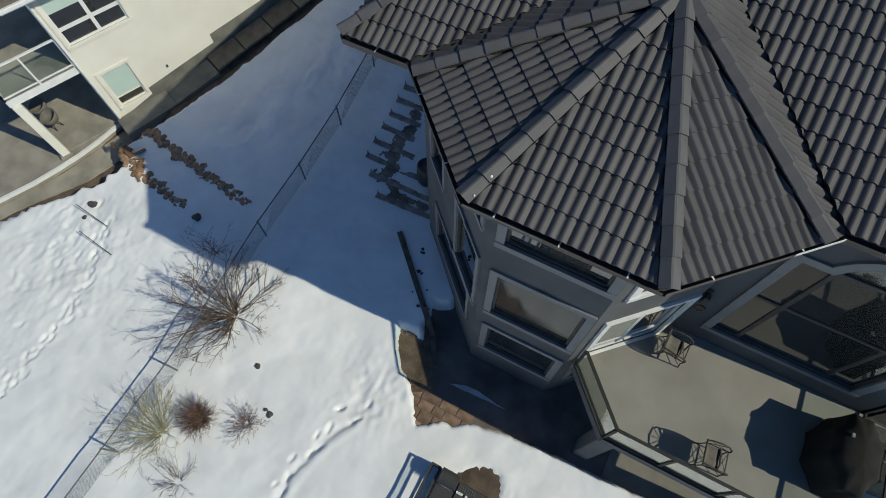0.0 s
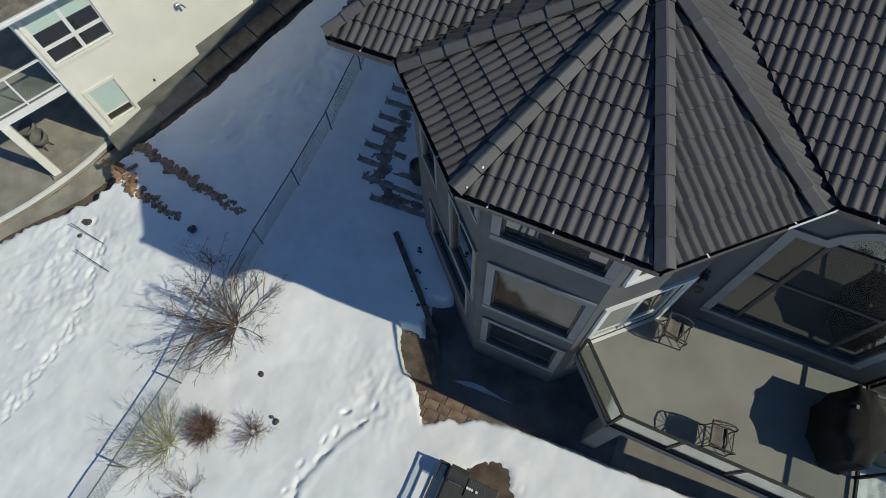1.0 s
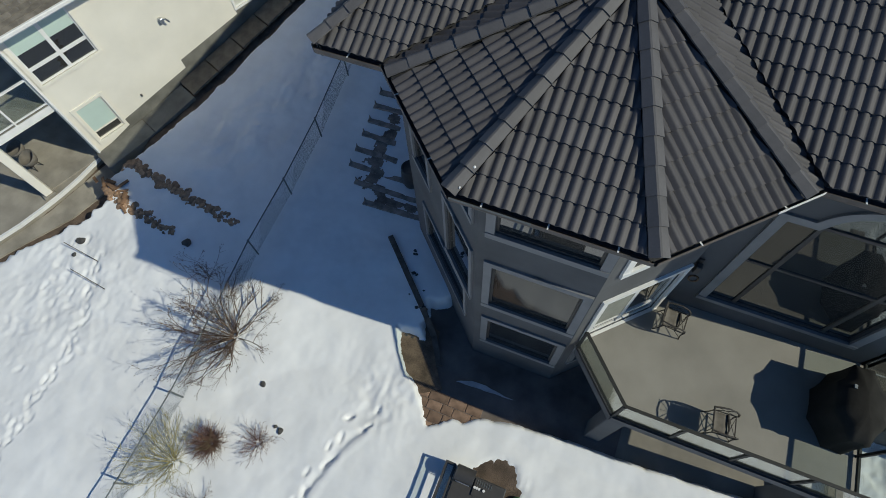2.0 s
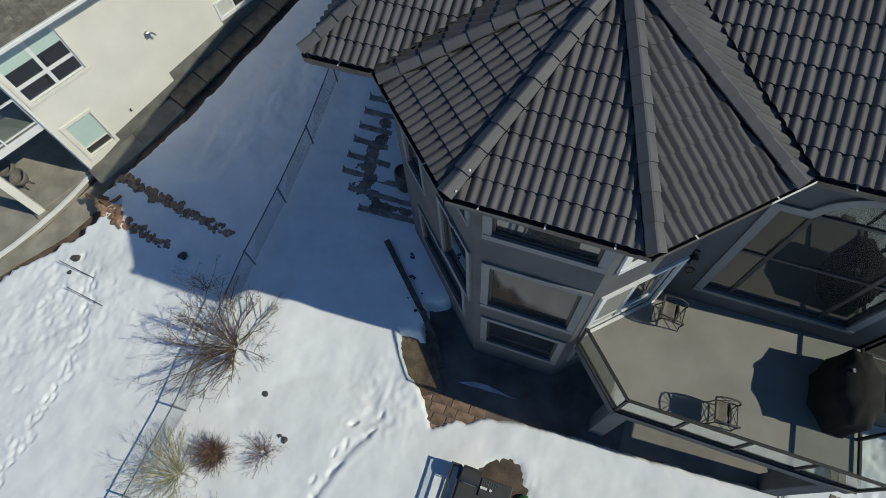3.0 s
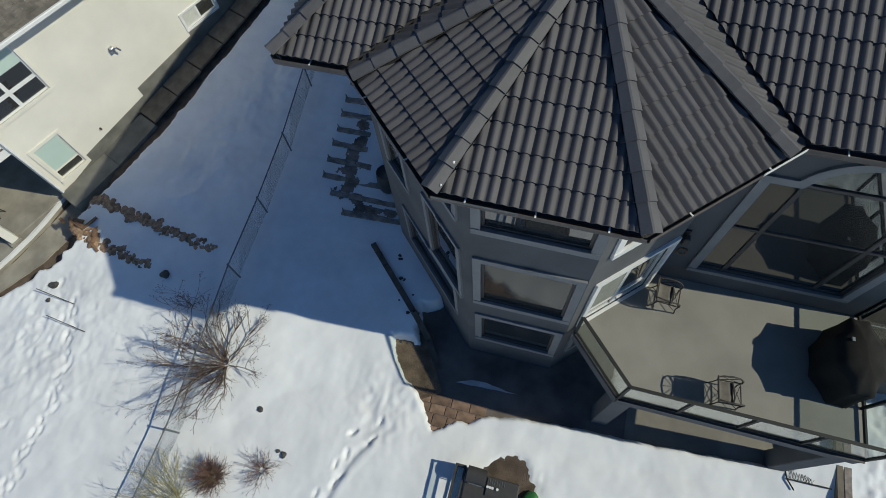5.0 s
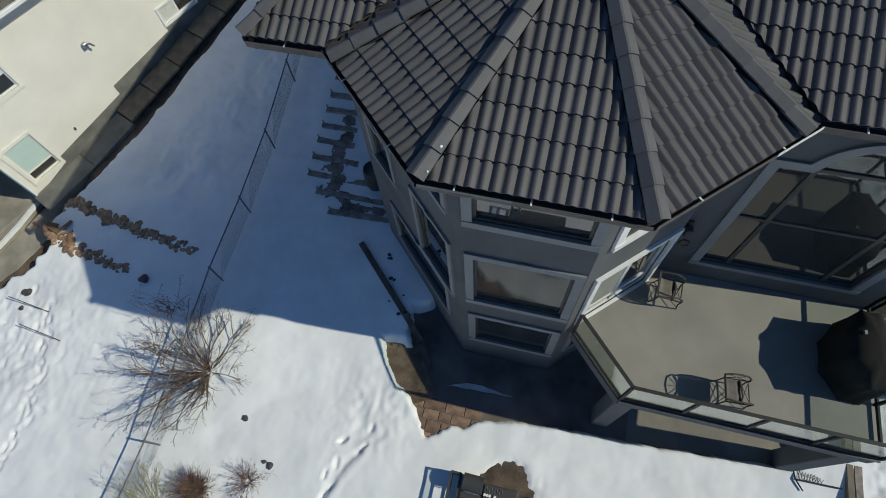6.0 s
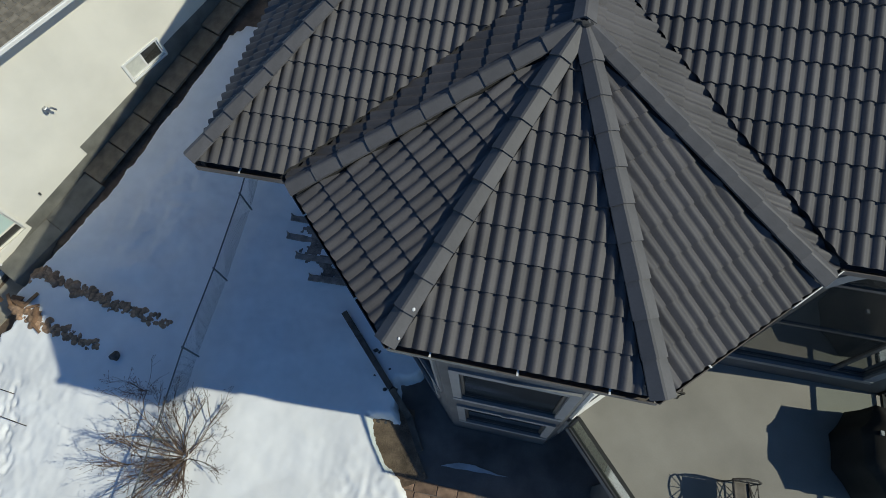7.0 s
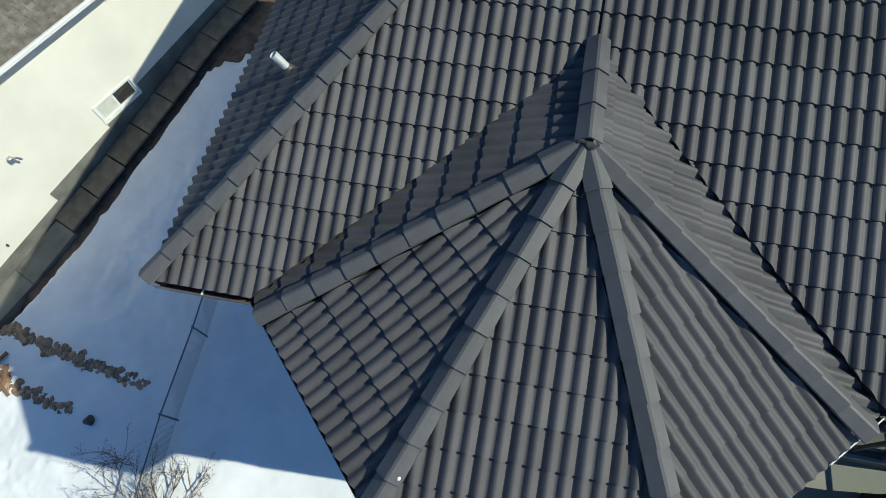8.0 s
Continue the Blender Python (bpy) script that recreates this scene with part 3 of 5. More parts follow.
def arch_window(m, u0, u1, z0, zs, ztop, side_w):
    """Tall window whose middle part ends in a flat arch between two square-headed side lights."""
    c, half = (u0 + u1) / 2, (u1 - u0) / 2 - side_w
    rise = ztop - zs

    def top(u, grow=0.0):
        x = (u - c) / (half + grow)
        return zs + grow if abs(x) >= 1 else zs + (rise + grow) * math.sqrt(max(0.0, 1 - x * x)) if grow == 0 else max(zs + grow, zs + (rise + grow) * math.sqrt(max(0.0, 1 - x * x)))

    n = 48
    us = [lerp(u0, u1, i / n) for i in range(n + 1)]
    tw = 0.17
    # wall above the arch
    bm = bmesh.new()
    for a, b in zip(us, us[1:]):
        za, zb = top(a), top(b)
        za, zb = min(za, ztop - 0.004), min(zb, ztop - 0.004)
        v = [bm.verts.new(p) for p in ((a, 0, za), (b, 0, zb), (b, 0, ztop), (a, 0, ztop), (a, 0.2, za), (b, 0.2, zb))]
        bm.faces.new((v[0], v[1], v[2], v[3]))
        bm.faces.new((v[0], v[4], v[5], v[1]))
    bmesh.ops.remove_doubles(bm, verts=bm.verts[:], dist=1e-4)
    bmesh.ops.transform(bm, matrix=m, verts=bm.verts[:])
    put("spandrel", bm, M_STUCCO, HOUSE)
    # trim
    bm = bmesh.new()
    for a, b in zip(us, us[1:]):
        la, lb = top(a), top(b)
        ha, hb = top(a, tw), top(b, tw)
        q = [(a, -0.05, la), (b, -0.05, lb), (b, -0.05, hb), (a, -0.05, ha)]
        f = [bm.verts.new(p) for p in q]
        r = [bm.verts.new((p[0], 0.01, p[2])) for p in q]
        bm.faces.new(f)
        bm.faces.new((f[0], f[1], r[1], r[0]))
        bm.faces.new((f[3], f[2], r[2], r[3]))
    add_box(bm, u0 - tw, u0, -0.05, 0.01, z0, zs + tw)
    add_box(bm, u1, u1 + tw, -0.05, 0.01, z0, zs + tw)
    add_box(bm, u0 - tw, u1 + tw, -0.06, 0.01, z0 - 0.12, z0)
    bmesh.ops.transform(bm, matrix=m, verts=bm.verts[:])
    w = put("window", bm, M_TRIM, HOUSE, "tall arched great-room window with pale grey trim")
    bm = bmesh.new()
    b1, b2 = u0 + side_w + 0.02, u1 - side_w - 0.02
    for a, b in ((u0, u0 + 0.05), (b1 - 0.04, b1 + 0.04), (b2 - 0.04, b2 + 0.04), (u1 - 0.05, u1)):
        add_box(bm, a, b, 0.03, 0.1, z0, zs)
    for z in (z0 + 0.03, z0 + 1.74, zs - 0.03):
        add_box(bm, u0, u1, 0.034, 0.096, z - 0.035, z + 0.035)
    bmesh.ops.transform(bm, matrix=m, verts=bm.verts[:])
    sub("window_frame", bm, M_DARK, w, HOUSE)
    for a, b in ((u0 + 0.05, b1), (b1, b2), (b2, u1 - 0.05)):
        for z, zz in ((z0, z0 + 1.74), (z0 + 1.74, zs)):
            sub("pane", box(a, b, 0.06, 0.072, z, zz, m), M_PANE, w, HOUSE)
    bm = bmesh.new()
    fan = [(u, 0.06, top(u)) for u in us if abs(u - c) < half] 
    bm.faces.new([bm.verts.new(p) for p in [(c - half, 0.06, zs), (c + half, 0.06, zs)] + fan[::-1]])
    bmesh.ops.transform(bm, matrix=m, verts=bm.verts[:])
    sub("pane", bm, M_PANE, w, HOUSE, "arched pane")


# drawn blinds behind the door's fixed pane
for i in range(22):
    z = DECK + 0.55 + i * 0.07
    put("blind_slat", box(door[0] + 0.08, 1.18, 0.035, 0.052, z, z + 0.03, mc), M_SLAT, HOUSE)
arch_window(mg, gl[0], gl[1], gz0, gzs, gz1, 0.52)
# floors inside
for z in (DECK - 0.02, 5.4):
    put("inner_floor", prism([(WX + 0.3, A0[1] + 0.3), (-WS, OC - HW + 0.4), (WS, OC - HW + 0.4), (HW - 0.3, MW), (EX - 0.4, MW + 0.3), (EX - 0.4, NY - 1), (WX + 0.3, NY - 1)], z - 0.2, z), M_WOOD, HOUSE)
# wall lamp beside the patio door
lx, ly = 2.87, MW - 0.02
bm = box(lx - 0.05, lx + 0.05, ly - 0.03, ly, 4.56, 4.86)
add_box(bm, lx - 0.06, lx + 0.06, ly - 0.2, ly - 0.06, 4.54, 4.8, bevel=0.02)
put("wall_lamp", bm, M_DARK, HOUSE, "black outdoor wall lantern")
# small rusty ornament hanging on the wall below the lamp
bm = bmesh.new()
for k in range(10):
    a0, a1 = 2 * math.pi * k / 10, 2 * math.pi * (k + 1) / 10
    add_bar(bm, (lx + 0.14 + math.cos(a0) * 0.09, ly + 0.01, 3.98 + math.sin(a0) * 0.13), (lx + 0.14 + math.cos(a1) * 0.09, ly + 0.01, 3.98 + math.sin(a1) * 0.13), 0.022)
put("wall_ornament", bm, M_RUST, HOUSE, "small rust-coloured ring ornament on the wall")
bm = box(lx - 0.05, lx + 0.13, ly - 0.012, ly + 0.02, 4.42, 4.54)
put("lamp_plate", bm, M_TRIM, HOUSE, "pale mounting plate under the wall lantern")


# ---- deck ----
deck = empty("deck", 4.5, 1.0, DECK, "raised deck with sand vinyl floor and glass railing", "deck")
DX0, DY0, DX1 = 2.39, -0.57, 7.05
DWX, DWY = 1.32, 0.59           # where the railing meets the house
floor_pts = [(DWX + 0.06, DWY + 0.15), (DWX, DWY), (DX0, DY0), (DX1, DY0), (DX1, MW - 0.005), (HW + 0.005, MW - 0.005), (A3[0] + 0.01, A3[1])]
put("deck_floor", prism(floor_pts, DECK - 0.05, DECK), M_DECK, deck, "sand-coloured sheet vinyl")
edge = [Vector((DWX, DWY, 0)), Vector((DX0, DY0, 0)), Vector((DX1, DY0, 0)), Vector((DX1, MW, 0))]
for a, b in zip(edge, edge[1:]):
    d = (b - a).normalized()
    out = Vector((d.y, -d.x, 0))
    put("fascia", beam(a + out * 0.02 + Vector((0, 0, DECK - 0.19)), b + out * 0.02 + Vector((0, 0, DECK - 0.19)), 0.04, 0.36), M_STUCCO, deck)
    put("edge_trim", beam(a + out * 0.05 + Vector((0, 0, DECK + 0.0)), b + out * 0.05 + Vector((0, 0, DECK)), 0.03, 0.05), M_DARK, deck)
    put("top_rail", beam(a + Vector((0, 0, DECK + 1.02)), b + Vector((0, 0, DECK + 1.02)), 0.06, 0.045), M_RAIL, deck)
    put("bottom_rail", beam(a + Vector((0, 0, DECK + 0.09)), b + Vector((0, 0, DECK + 0.09)), 0.04, 0.04), M_RAIL, deck)
    n = 3 if b is edge[-1] else max(1, round((b - a).length / 1.33))
    for i in range(n + 1):
        c = lerp(a, b, i / n)
        if i < n or b is edge[-1]:
            put("rail_post", beam(c + Vector((0, 0, DECK)), c + Vector((0, 0, DECK + 0.98)), 0.055, 0.055), M_RAIL, deck)
        if i < n:
            e = lerp(a, b, (i + 1) / n)
            g = put("glass_panel", beam(c + d * 0.04 + Vector((0, 0, DECK + 0.545)), e - d * 0.04 + Vector((0, 0, DECK + 0.545)), 0.008, 0.86), M_GLASS, deck)
for cx, cy, r in ((2.6, -0.32, 0.2), (6.88, -0.33, 0.19)):
    put("column", box(cx - r, cx + r, cy - 0.22, cy + 0.22, PATIO, DECK - 0.37, bevel=0.02), M_STUCCO, deck, "square stucco deck column")
for i in range(6):
    x = 2.9 + i * 0.85
    put("joist", box(x - 0.02, x + 0.02, DY0 + 0.05, MW - 0.02, DECK - 0.3, DECK - 0.055), M_WOOD, deck)


# ---- ground: one sheet of snow ----
BARE = [(-3.3, 0.35), (-2.95, -0.25), (-2.62, -0.70), (-2.2, -0.92), (-1.85, -1.3), (-1.5, -1.78), (-1.0, -1.42), (-0.3, -1.12), (0.43, -0.92), (2.0, -0.78), (3.86, -0.70), (7.2, -0.42), (7.2, 2.6), (-1.2, 2.6), (-2.05, 1.75), (-2.22, 1.5), (-2.72, 1.32), (-2.5, 0.32), (-2.9, 0.36)]
NBX, NBY = -15.27, 2.16         # corner of the neighbouring house
ND = Vector((math.sin(radians(22)), math.cos(radians(22)), 0))
NN = Vector((ND.y, -ND.x, 0))
GRADE = [(-30, -0.9), (-8, -0.6), (-2.5, -0.55), (0.8, -0.04), (3.2, 0.12), (5.2, 0.33), (7.4, 0.78), (9.8, 1.3), (11.8, 1.75), (16, 2.2), (40, 2.6)]
FEET = [(-4.07, -5.14), (-3.94, -4.77), (-3.89, -4.13), (-3.66, -3.31), (-3.53, -2.55), (-3.07, -2.31), (-2.85, -2.02), (-2.81, -1.49)]
FEET2 = [(-12.3, -8.5), (-12.08, -6.65), (-11.97, -6.0), (-11.99, -5.4), (-12.06, -4.9), (-12.0, -4.36), (-12.1, -3.7), (-12.29, -3.1), (-12.3, -2.65), (-12.56, -2.15), (-12.9, -0.9)]
FEET3 = [(-4.9, -8.5), (-4.5, -6.4), (-4.07, -5.16)]


def trail(path, stride, spread, seed):
    """Footprints along a path: place, heading, depth."""
    rng = random.Random(seed)
    prints, side_ = [], 1
    for (x0, y0), (x1, y1) in zip(path, path[1:]):
        n = max(1, round(math.hypot(x1 - x0, y1 - y0) / stride))
        h = math.atan2(y1 - y0, x1 - x0)
        for i in range(n):
            t = (i + rng.uniform(-0.2, 0.2)) / n
            side_ = -side_
            o = side_ * spread * rng.uniform(0.5, 1.3)
            prints.append((x0 + (x1 - x0) * t - math.sin(h) * o, y0 + (y1 - y0) * t + math.cos(h) * o, h + rng.uniform(-0.3, 0.3), rng.uniform(0.6, 1.2)))
    return prints


PRINTS = trail(FEET, 0.42, 0.12, 3) + trail(FEET3, 0.5, 0.2, 5)
FURROW = [(-4.3, -6.4), (-3.85, -5.6), (-3.72, -4.98), (-3.76, -4.43), (-3.59, -3.85), (-3.44, -3.26), (-3.06, -2.55)]
SMALL = trail(FEET2, 0.2, 0.07, 4) + trail(FEET2, 0.4, 0.16, 11) + trail([(-7.0, -8.4), (-4.6, -8.2)], 0.3, 0.1, 6)
rng = random.Random(91)
PITS = [(rng.gauss(-13.4, 0.9), rng.uniform(-7.5, -0.4), rng.uniform(0, 3.1), rng.uniform(0.1, 0.4), rng.uniform(0.5, 1.1)) for _ in range(80)]
PRINTS = [(*p, rng_) for p, rng_ in zip(PRINTS, [random.Random(31 + i).uniform(0.55, 0.95) for i in range(len(PRINTS))])] + [(*p[:3], p[3] * 0.55, 0.5 + 0.45 * abs(math.sin(7 * i))) for i, p in enumerate(SMALL)] + PITS
GRID = {}
for p_ in PRINTS:
    for a_ in (-1, 0, 1):
        for b_ in (-1, 0, 1):
            GRID.setdefault((math.floor(p_[0] * 2) + a_, math.floor(p_[1] * 2) + b_), []).append(p_)


def seg_dist(x, y, a, b):
    dx, dy = b[0] - a[0], b[1] - a[1]
    t = max(0, min(1, ((x - a[0]) * dx + (y - a[1]) * dy) / (dx * dx + dy * dy)))
    return math.copysign(math.hypot(x - a[0] - t * dx, y - a[1] - t * dy), (x - a[0]) * dy - (y - a[1]) * dx)


def inside(x, y, poly):
    r = False
    for (x0, y0), (x1, y1) in zip(poly, poly[1:] + poly[:1]):
        if (y0 > y) != (y1 > y) and x < (x1 - x0) * (y - y0) / (y1 - y0) + x0:
            r = not r
    return r


def edge_dist(x, y, poly):
    best = 99.0
    for (x0, y0), (x1, y1) in zip(poly, poly[1:] + poly[:1]):
        dx, dy = x1 - x0, y1 - y0
        t = max(0, min(1, ((x - x0) * dx + (y - y0) * dy) / (dx * dx + dy * dy)))
        best = min(best, math.hypot(x - x0 - t * dx, y - y0 - t * dy))
    return -best if inside(x, y, poly) else best


def base_z(x, y):
    y += 0.35 * noise.noise((x * 0.3, y * 0.2, 8.0)) - 1.2 * smooth01((x + 7.2) / 3.5)
    for (y0, z0), (y1, z1) in zip(GRADE, GRADE[1:]):
        if y < y1:
            return lerp(z0, z1, max(0, (y - y0) / (y1 - y0)))
    return GRADE[-1][1]


def snow_z(x, y):
    z = base_z(x, y)
    if not (-20 < x < 12 and -14 < y < 16):
        return z + 0.15 * noise.noise((x * 0.05, y * 0.05, 0))
    z += 0.05 * noise.noise((x * 0.45, y * 0.45, 3.1)) + 0.03 * noise.noise((x * 1.5, y * 1.5, 7.7)) + 0.008 * noise.noise((x * 3.6, y * 3.6, 9.7)) + 0.0045 * noise.noise((x * 6, y * 6, 1.0))
    for px, py, h, k, big in GRID.get((math.floor(x * 2), math.floor(y * 2)), ()):
        c, q = math.cos(h), math.sin(h)
        u, v = ((x - px) * c + (y - py) * q) / (0.19 * big), (-(x - px) * q + (y - py) * c) / (0.09 * big)
        r = u * u + v * v
        r *= 1 + 0.5 * noise.noise((x * 9, y * 9, px))
        if r < 4:
            z -= k * min(1, big) * (0.105 * math.exp(-r * r * 1.6) - 0.024 * math.exp(-(r - 1.7) ** 2 * 2.5))
    # dragged furrow beside the prints
    if -4.8 < x < -2.4 and -6.6 < y < -2.5:
        f = min((seg_dist(x, y, a, b) for a, b in zip(FURROW, FURROW[1:])), key=abs) + 0.05 * noise.noise((x * 3.5, y * 3.5, 0.4))
        w = 0.14 if f < 0 else 0.045
        z -= 0.115 * math.exp(-(f / w) ** 2) * (0.7 + 0.8 * noise.noise((x * 3, y * 3, 3.3))) - 0.02 * math.exp(-((f - 0.17) / 0.09) ** 2)
    # lumpy crust south-west and beside the trodden path
    lump = 0.75 * math.exp(-((x + 13.2) ** 2 + (y + 2.2) ** 2) / 6) + 1.1 * math.exp(-((x + 3.0) ** 2 + (y + 1.6) ** 2) / 0.9)
    z += lump * (0.06 * noise.noise((x * 2.1, y * 2.1, 2.2)) + 0.04 * noise.noise((x * 6, y * 4.5, 6.0)))
    if x > 8.6:
        z += smooth01((x - 8.6) / 0.4) * (0.07 * noise.noise((x * 2.6, y * 2.6, 21.0)) + 0.05 * noise.noise((x * 6, y * 6, 22.0)))
    bank = math.exp(-((x + 11.0 - 0.4 * (y - 4)) / 1.6) ** 2) * smooth01((y - 1.5) / 3)
    z += bank * (0.06 * noise.noise((x * 1.6, y * 1.6, 12.0)) + 0.03 * noise.noise((x * 4.2, y * 4.2, 13.0)))
    calm = 1 - 0.65 * smooth01((x + 0.6) / 0.8)
    e = edge_dist(x, y, BARE) + 0.10 * calm * noise.noise((x * 2.3, y * 2.3, 4.0)) + 0.06 * calm * noise.noise((x * 6, y * 6, 9.0)) + 0.025 * calm * noise.noise((x * 15, y * 15, 2.0))
    e2 = math.hypot((x - 0.74) / 1.2, y + 2.5) - 0.42 + 0.16 * noise.noise((x * 2.6, y * 2.6, 5.5)) + 0.08 * noise.noise((x * 9, y * 9, 5.5))
    z = lerp(-0.66, z, smooth01((e2 + 0.2) / 0.5)) if e2 < 0.3 else z
    z = lerp(-0.78, z, smooth01((e + 0.06) / 0.17)) if e < 0.12 else z
    # bare strip along the neighbour
    r = Vector((x - NBX, y - NBY, 0))
    s, w = r.dot(ND), r.dot(NN)
    if s > -0.6:
        lim = lerp(1.14, 0.98, smooth01((s - 2.5) / 3)) + 0.10 * noise.noise((s * 0.9, 2.0, 0)) + 0.06 * noise.noise((s * 4, 5.0, 0))
        lim += 1.6 * smooth01((s - 9.6) / 2.6)
    else:
        lim = lerp(0.75, 1.75, smooth01((s + 4.6) / 3.2)) + 0.22 * noise.noise((s * 1.1, 2.0, 0)) + 0.13 * noise.noise((s * 3.5, 7.0, 0))
    q = w - lim
    if q < 0.2:
        z = lerp(z - 0.8, z, smooth01((q + 0.05) / 0.22))
    return z


def axis(lo, hi, step, far):
    xs = list(np.arange(lo, hi + 1e-6, step))
    a, g = hi, step
    while a < far:
        g *= 1.45
        a += g
        xs.append(a)
    a, g, left = lo, step, []
    while a > -far:
        g *= 1.45
        a -= g
        left.append(a)
    return left[::-1] + xs


gx, gy = axis(-15.5, 10.6, 0.05, 700), axis(-8.6, 10.5, 0.055, 700)
verts = [(x, y, snow_z(x, y)) for y in gy for x in gx]
nx = len(gx)
faces = [(j * nx + i, j * nx + i + 1, (j + 1) * nx + i + 1, (j + 1) * nx + i) for j in range(len(gy) - 1) for i in range(nx - 1)]
me = bpy.data.meshes.new("ground")
me.from_pydata(verts, [], faces)
me.materials.append(M_SNOW)
me.polygons.foreach_set("use_smooth", [True] * len(faces))
ground = tagged(new("ground", me), "snow-covered yard with footprints and bare patches", "snow", kind="structure")

# patio slab under the snow
bm = prism([(-3.6, 0.9), (-3.3, -0.9), (-2.2, -2.1), (9.5, -2.1), (9.5, MW - 0.01), (HW, MW - 0.01), (A3[0], A3[1] - 0.01), (A2[0], A2[1] - 0.01), (A1[0], A1[1] - 0.01), (-3.4, 2.9)], PATIO - 0.2, PATIO - 0.02)
patio = tagged(part("patio", bm, M_DIMCONC), "damp concrete patio darkened for shade, with flagstones", "patio", kind="structure")
# the sunlit part of the same patio gets a paler concrete colour
bm = prism([(3.3, -1.7), (9.5, -1.7), (9.5, MW - 0.02), (3.3, MW - 0.02)], PATIO - 0.2, PATIO - 0.008)
tagged(part("patio_slab", bm, M_SLAB), "concrete slab under the deck, paler for sunlight", "patio", kind="structure")

# earth under the bare patches and along the neighbour's wall
bm = bmesh.new()
for i in range(16):
    s0, s1 = -6 + i * 1.25, -6 + (i + 1) * 1.25
    q = []
    for s, w in ((s0, -0.2), (s1, -0.2), (s1, 2.6), (s0, 2.6)):
        p = Vector((NBX, NBY, 0)) + ND * s + NN * w
        q.append(bm.verts.new((p.x, p.y, base_z(p.x, p.y) - 0.15 if s > 0.3 else -0.72)))
    bm.faces.new(q)
bmesh.ops.remove_doubles(bm, verts=bm.verts[:], dist=1e-4)
bmesh.ops.subdivide_edges(bm, edges=bm.edges[:], cuts=5, use_grid_fill=True)
for q in bm.verts:
    q.co.z += 0.04 * noise.noise(q.co * 2.5) + 0.02 * noise.noise(q.co * 9)
part("soil_strip", bm, M_SOIL, None, "", True)
tagged(bpy.data.objects["soil_strip"], "wet bare soil strip along cream house wall", "soil", kind="structure")
bm = prism([(-0.9, -3.4), (2.2, -3.4), (2.2, -1.6), (-0.9, -1.6)], -0.9, -0.585)
tagged(part("bare_soil", bm, M_SOIL), "bare brown earth around the fire bowl", "soil", kind="structure")


# ---- neighbouring house ----
NBR = empty("neighbour_house", NBX - 3, NBY + 4, 0.0, "cream stucco house with white deck railing and shingle roof", "house")


def npt(s, w):
    """Plan point s metres along the neighbour's long wall, w metres out from it."""
    p = Vector((NBX, NBY, 0)) + ND * s + NN * w
    return (p.x, p.y)


def nv(s, w, z):
    return Vector((*npt(s, w), z))


NM = Matrix((ND, -NN, Vector((0, 0, 1)))).transposed().to_4x4()
NM.translation = (NBX, NBY, 0)
NSLAB, NDECK = -0.42, 2.27
nwin = [(0.37, 1.29, 0.28, 1.67), (0.25, 2.09, 2.94, 4.68), (6.6, 7.9, 1.64, 2.20)]
mn = wall(npt(0, 0), npt(15, 0), -0.9, 4.85, nwin, material=M_CREAM, owner=NBR)
southwin = [(5.9, 8.2, NDECK + 0.05, NDECK + 2.1), (5.9, 8.2, NSLAB + 0.05, NSLAB + 2.1)]
ms = wall(npt(0, -9), npt(0, -0.001), -0.9, 4.85, southwin, material=M_CREAM, owner=NBR)
for o in southwin:
    window(ms, *o, owner=NBR, trim=M_WHITE, tw=0.08, bars=(7.05,), frame_mat=M_WHITE, label="sliding glass door", proud=0.03)
w1 = window(mn, *nwin[0], owner=NBR, trim=M_CREAM, tw=0.1, cross=(0.62,), frame_mat=M_CREAM, label="basement window with pale green blind drawn", proud=0.04)
w2 = window(mn, *nwin[1], owner=NBR, trim=M_CREAM, tw=0.1, cross=(3.46,), bars=(1.22,), frame_mat=M_WHITE, label="four-light white window with green blind", proud=0.04, mull=0.055)
w3 = window(mn, *nwin[2], owner=NBR, trim=M_WHITE, tw=0.06, bars=(7.23,), frame_mat=M_WHITE, label="low basement window above a well", proud=0.03)
sub("blind", box(0.41, 1.25, 0.045, 0.055, 0.63, 1.63, mn), M_BLIND, w1, NBR, "pale green roller blind")
sub("blind", box(0.29, 1.17, 0.045, 0.055, 3.97, 4.64, mn), M_BLIND, w2, NBR, "pale green roller blind")
sub("blind", box(6.64, 7.2, 0.045, 0.055, 1.68, 2.16, mn), M_CURTAIN, w3, NBR, "off-white blind")
sub("blind", box(1.27, 2.05, 0.045, 0.055, 3.97, 4.64, mn), M_BLIND, w2, NBR, "pale green roller blind")
# exposed foundation, stepping up with the ground
for s0, s1, za, zb in ((0.0, 1.4, -0.2, 0.14), (1.4, 4.05, 0.42, 0.78), (4.05, 6.56, 1.13, 1.42), (6.56, 8.0, 1.55, 1.6), (8.0, 15, 1.9, 2.6)):
    bm = bmesh.new()
    f = [bm.verts.new(NM @ Vector((u, y, z))) for y in (-0.012, 0.02) for u, z in ((s0, -0.9), (s1, -0.9), (s1, zb), (s0, za))]
    for q in ((0, 1, 2, 3), (7, 6, 5, 4), (3, 2, 6, 7), (0, 3, 7, 4), (1, 5, 6, 2)):
        bm.faces.new([f[k] for k in q])
    put("foundation", bm, M_FOUND, NBR, "bare concrete foundation")
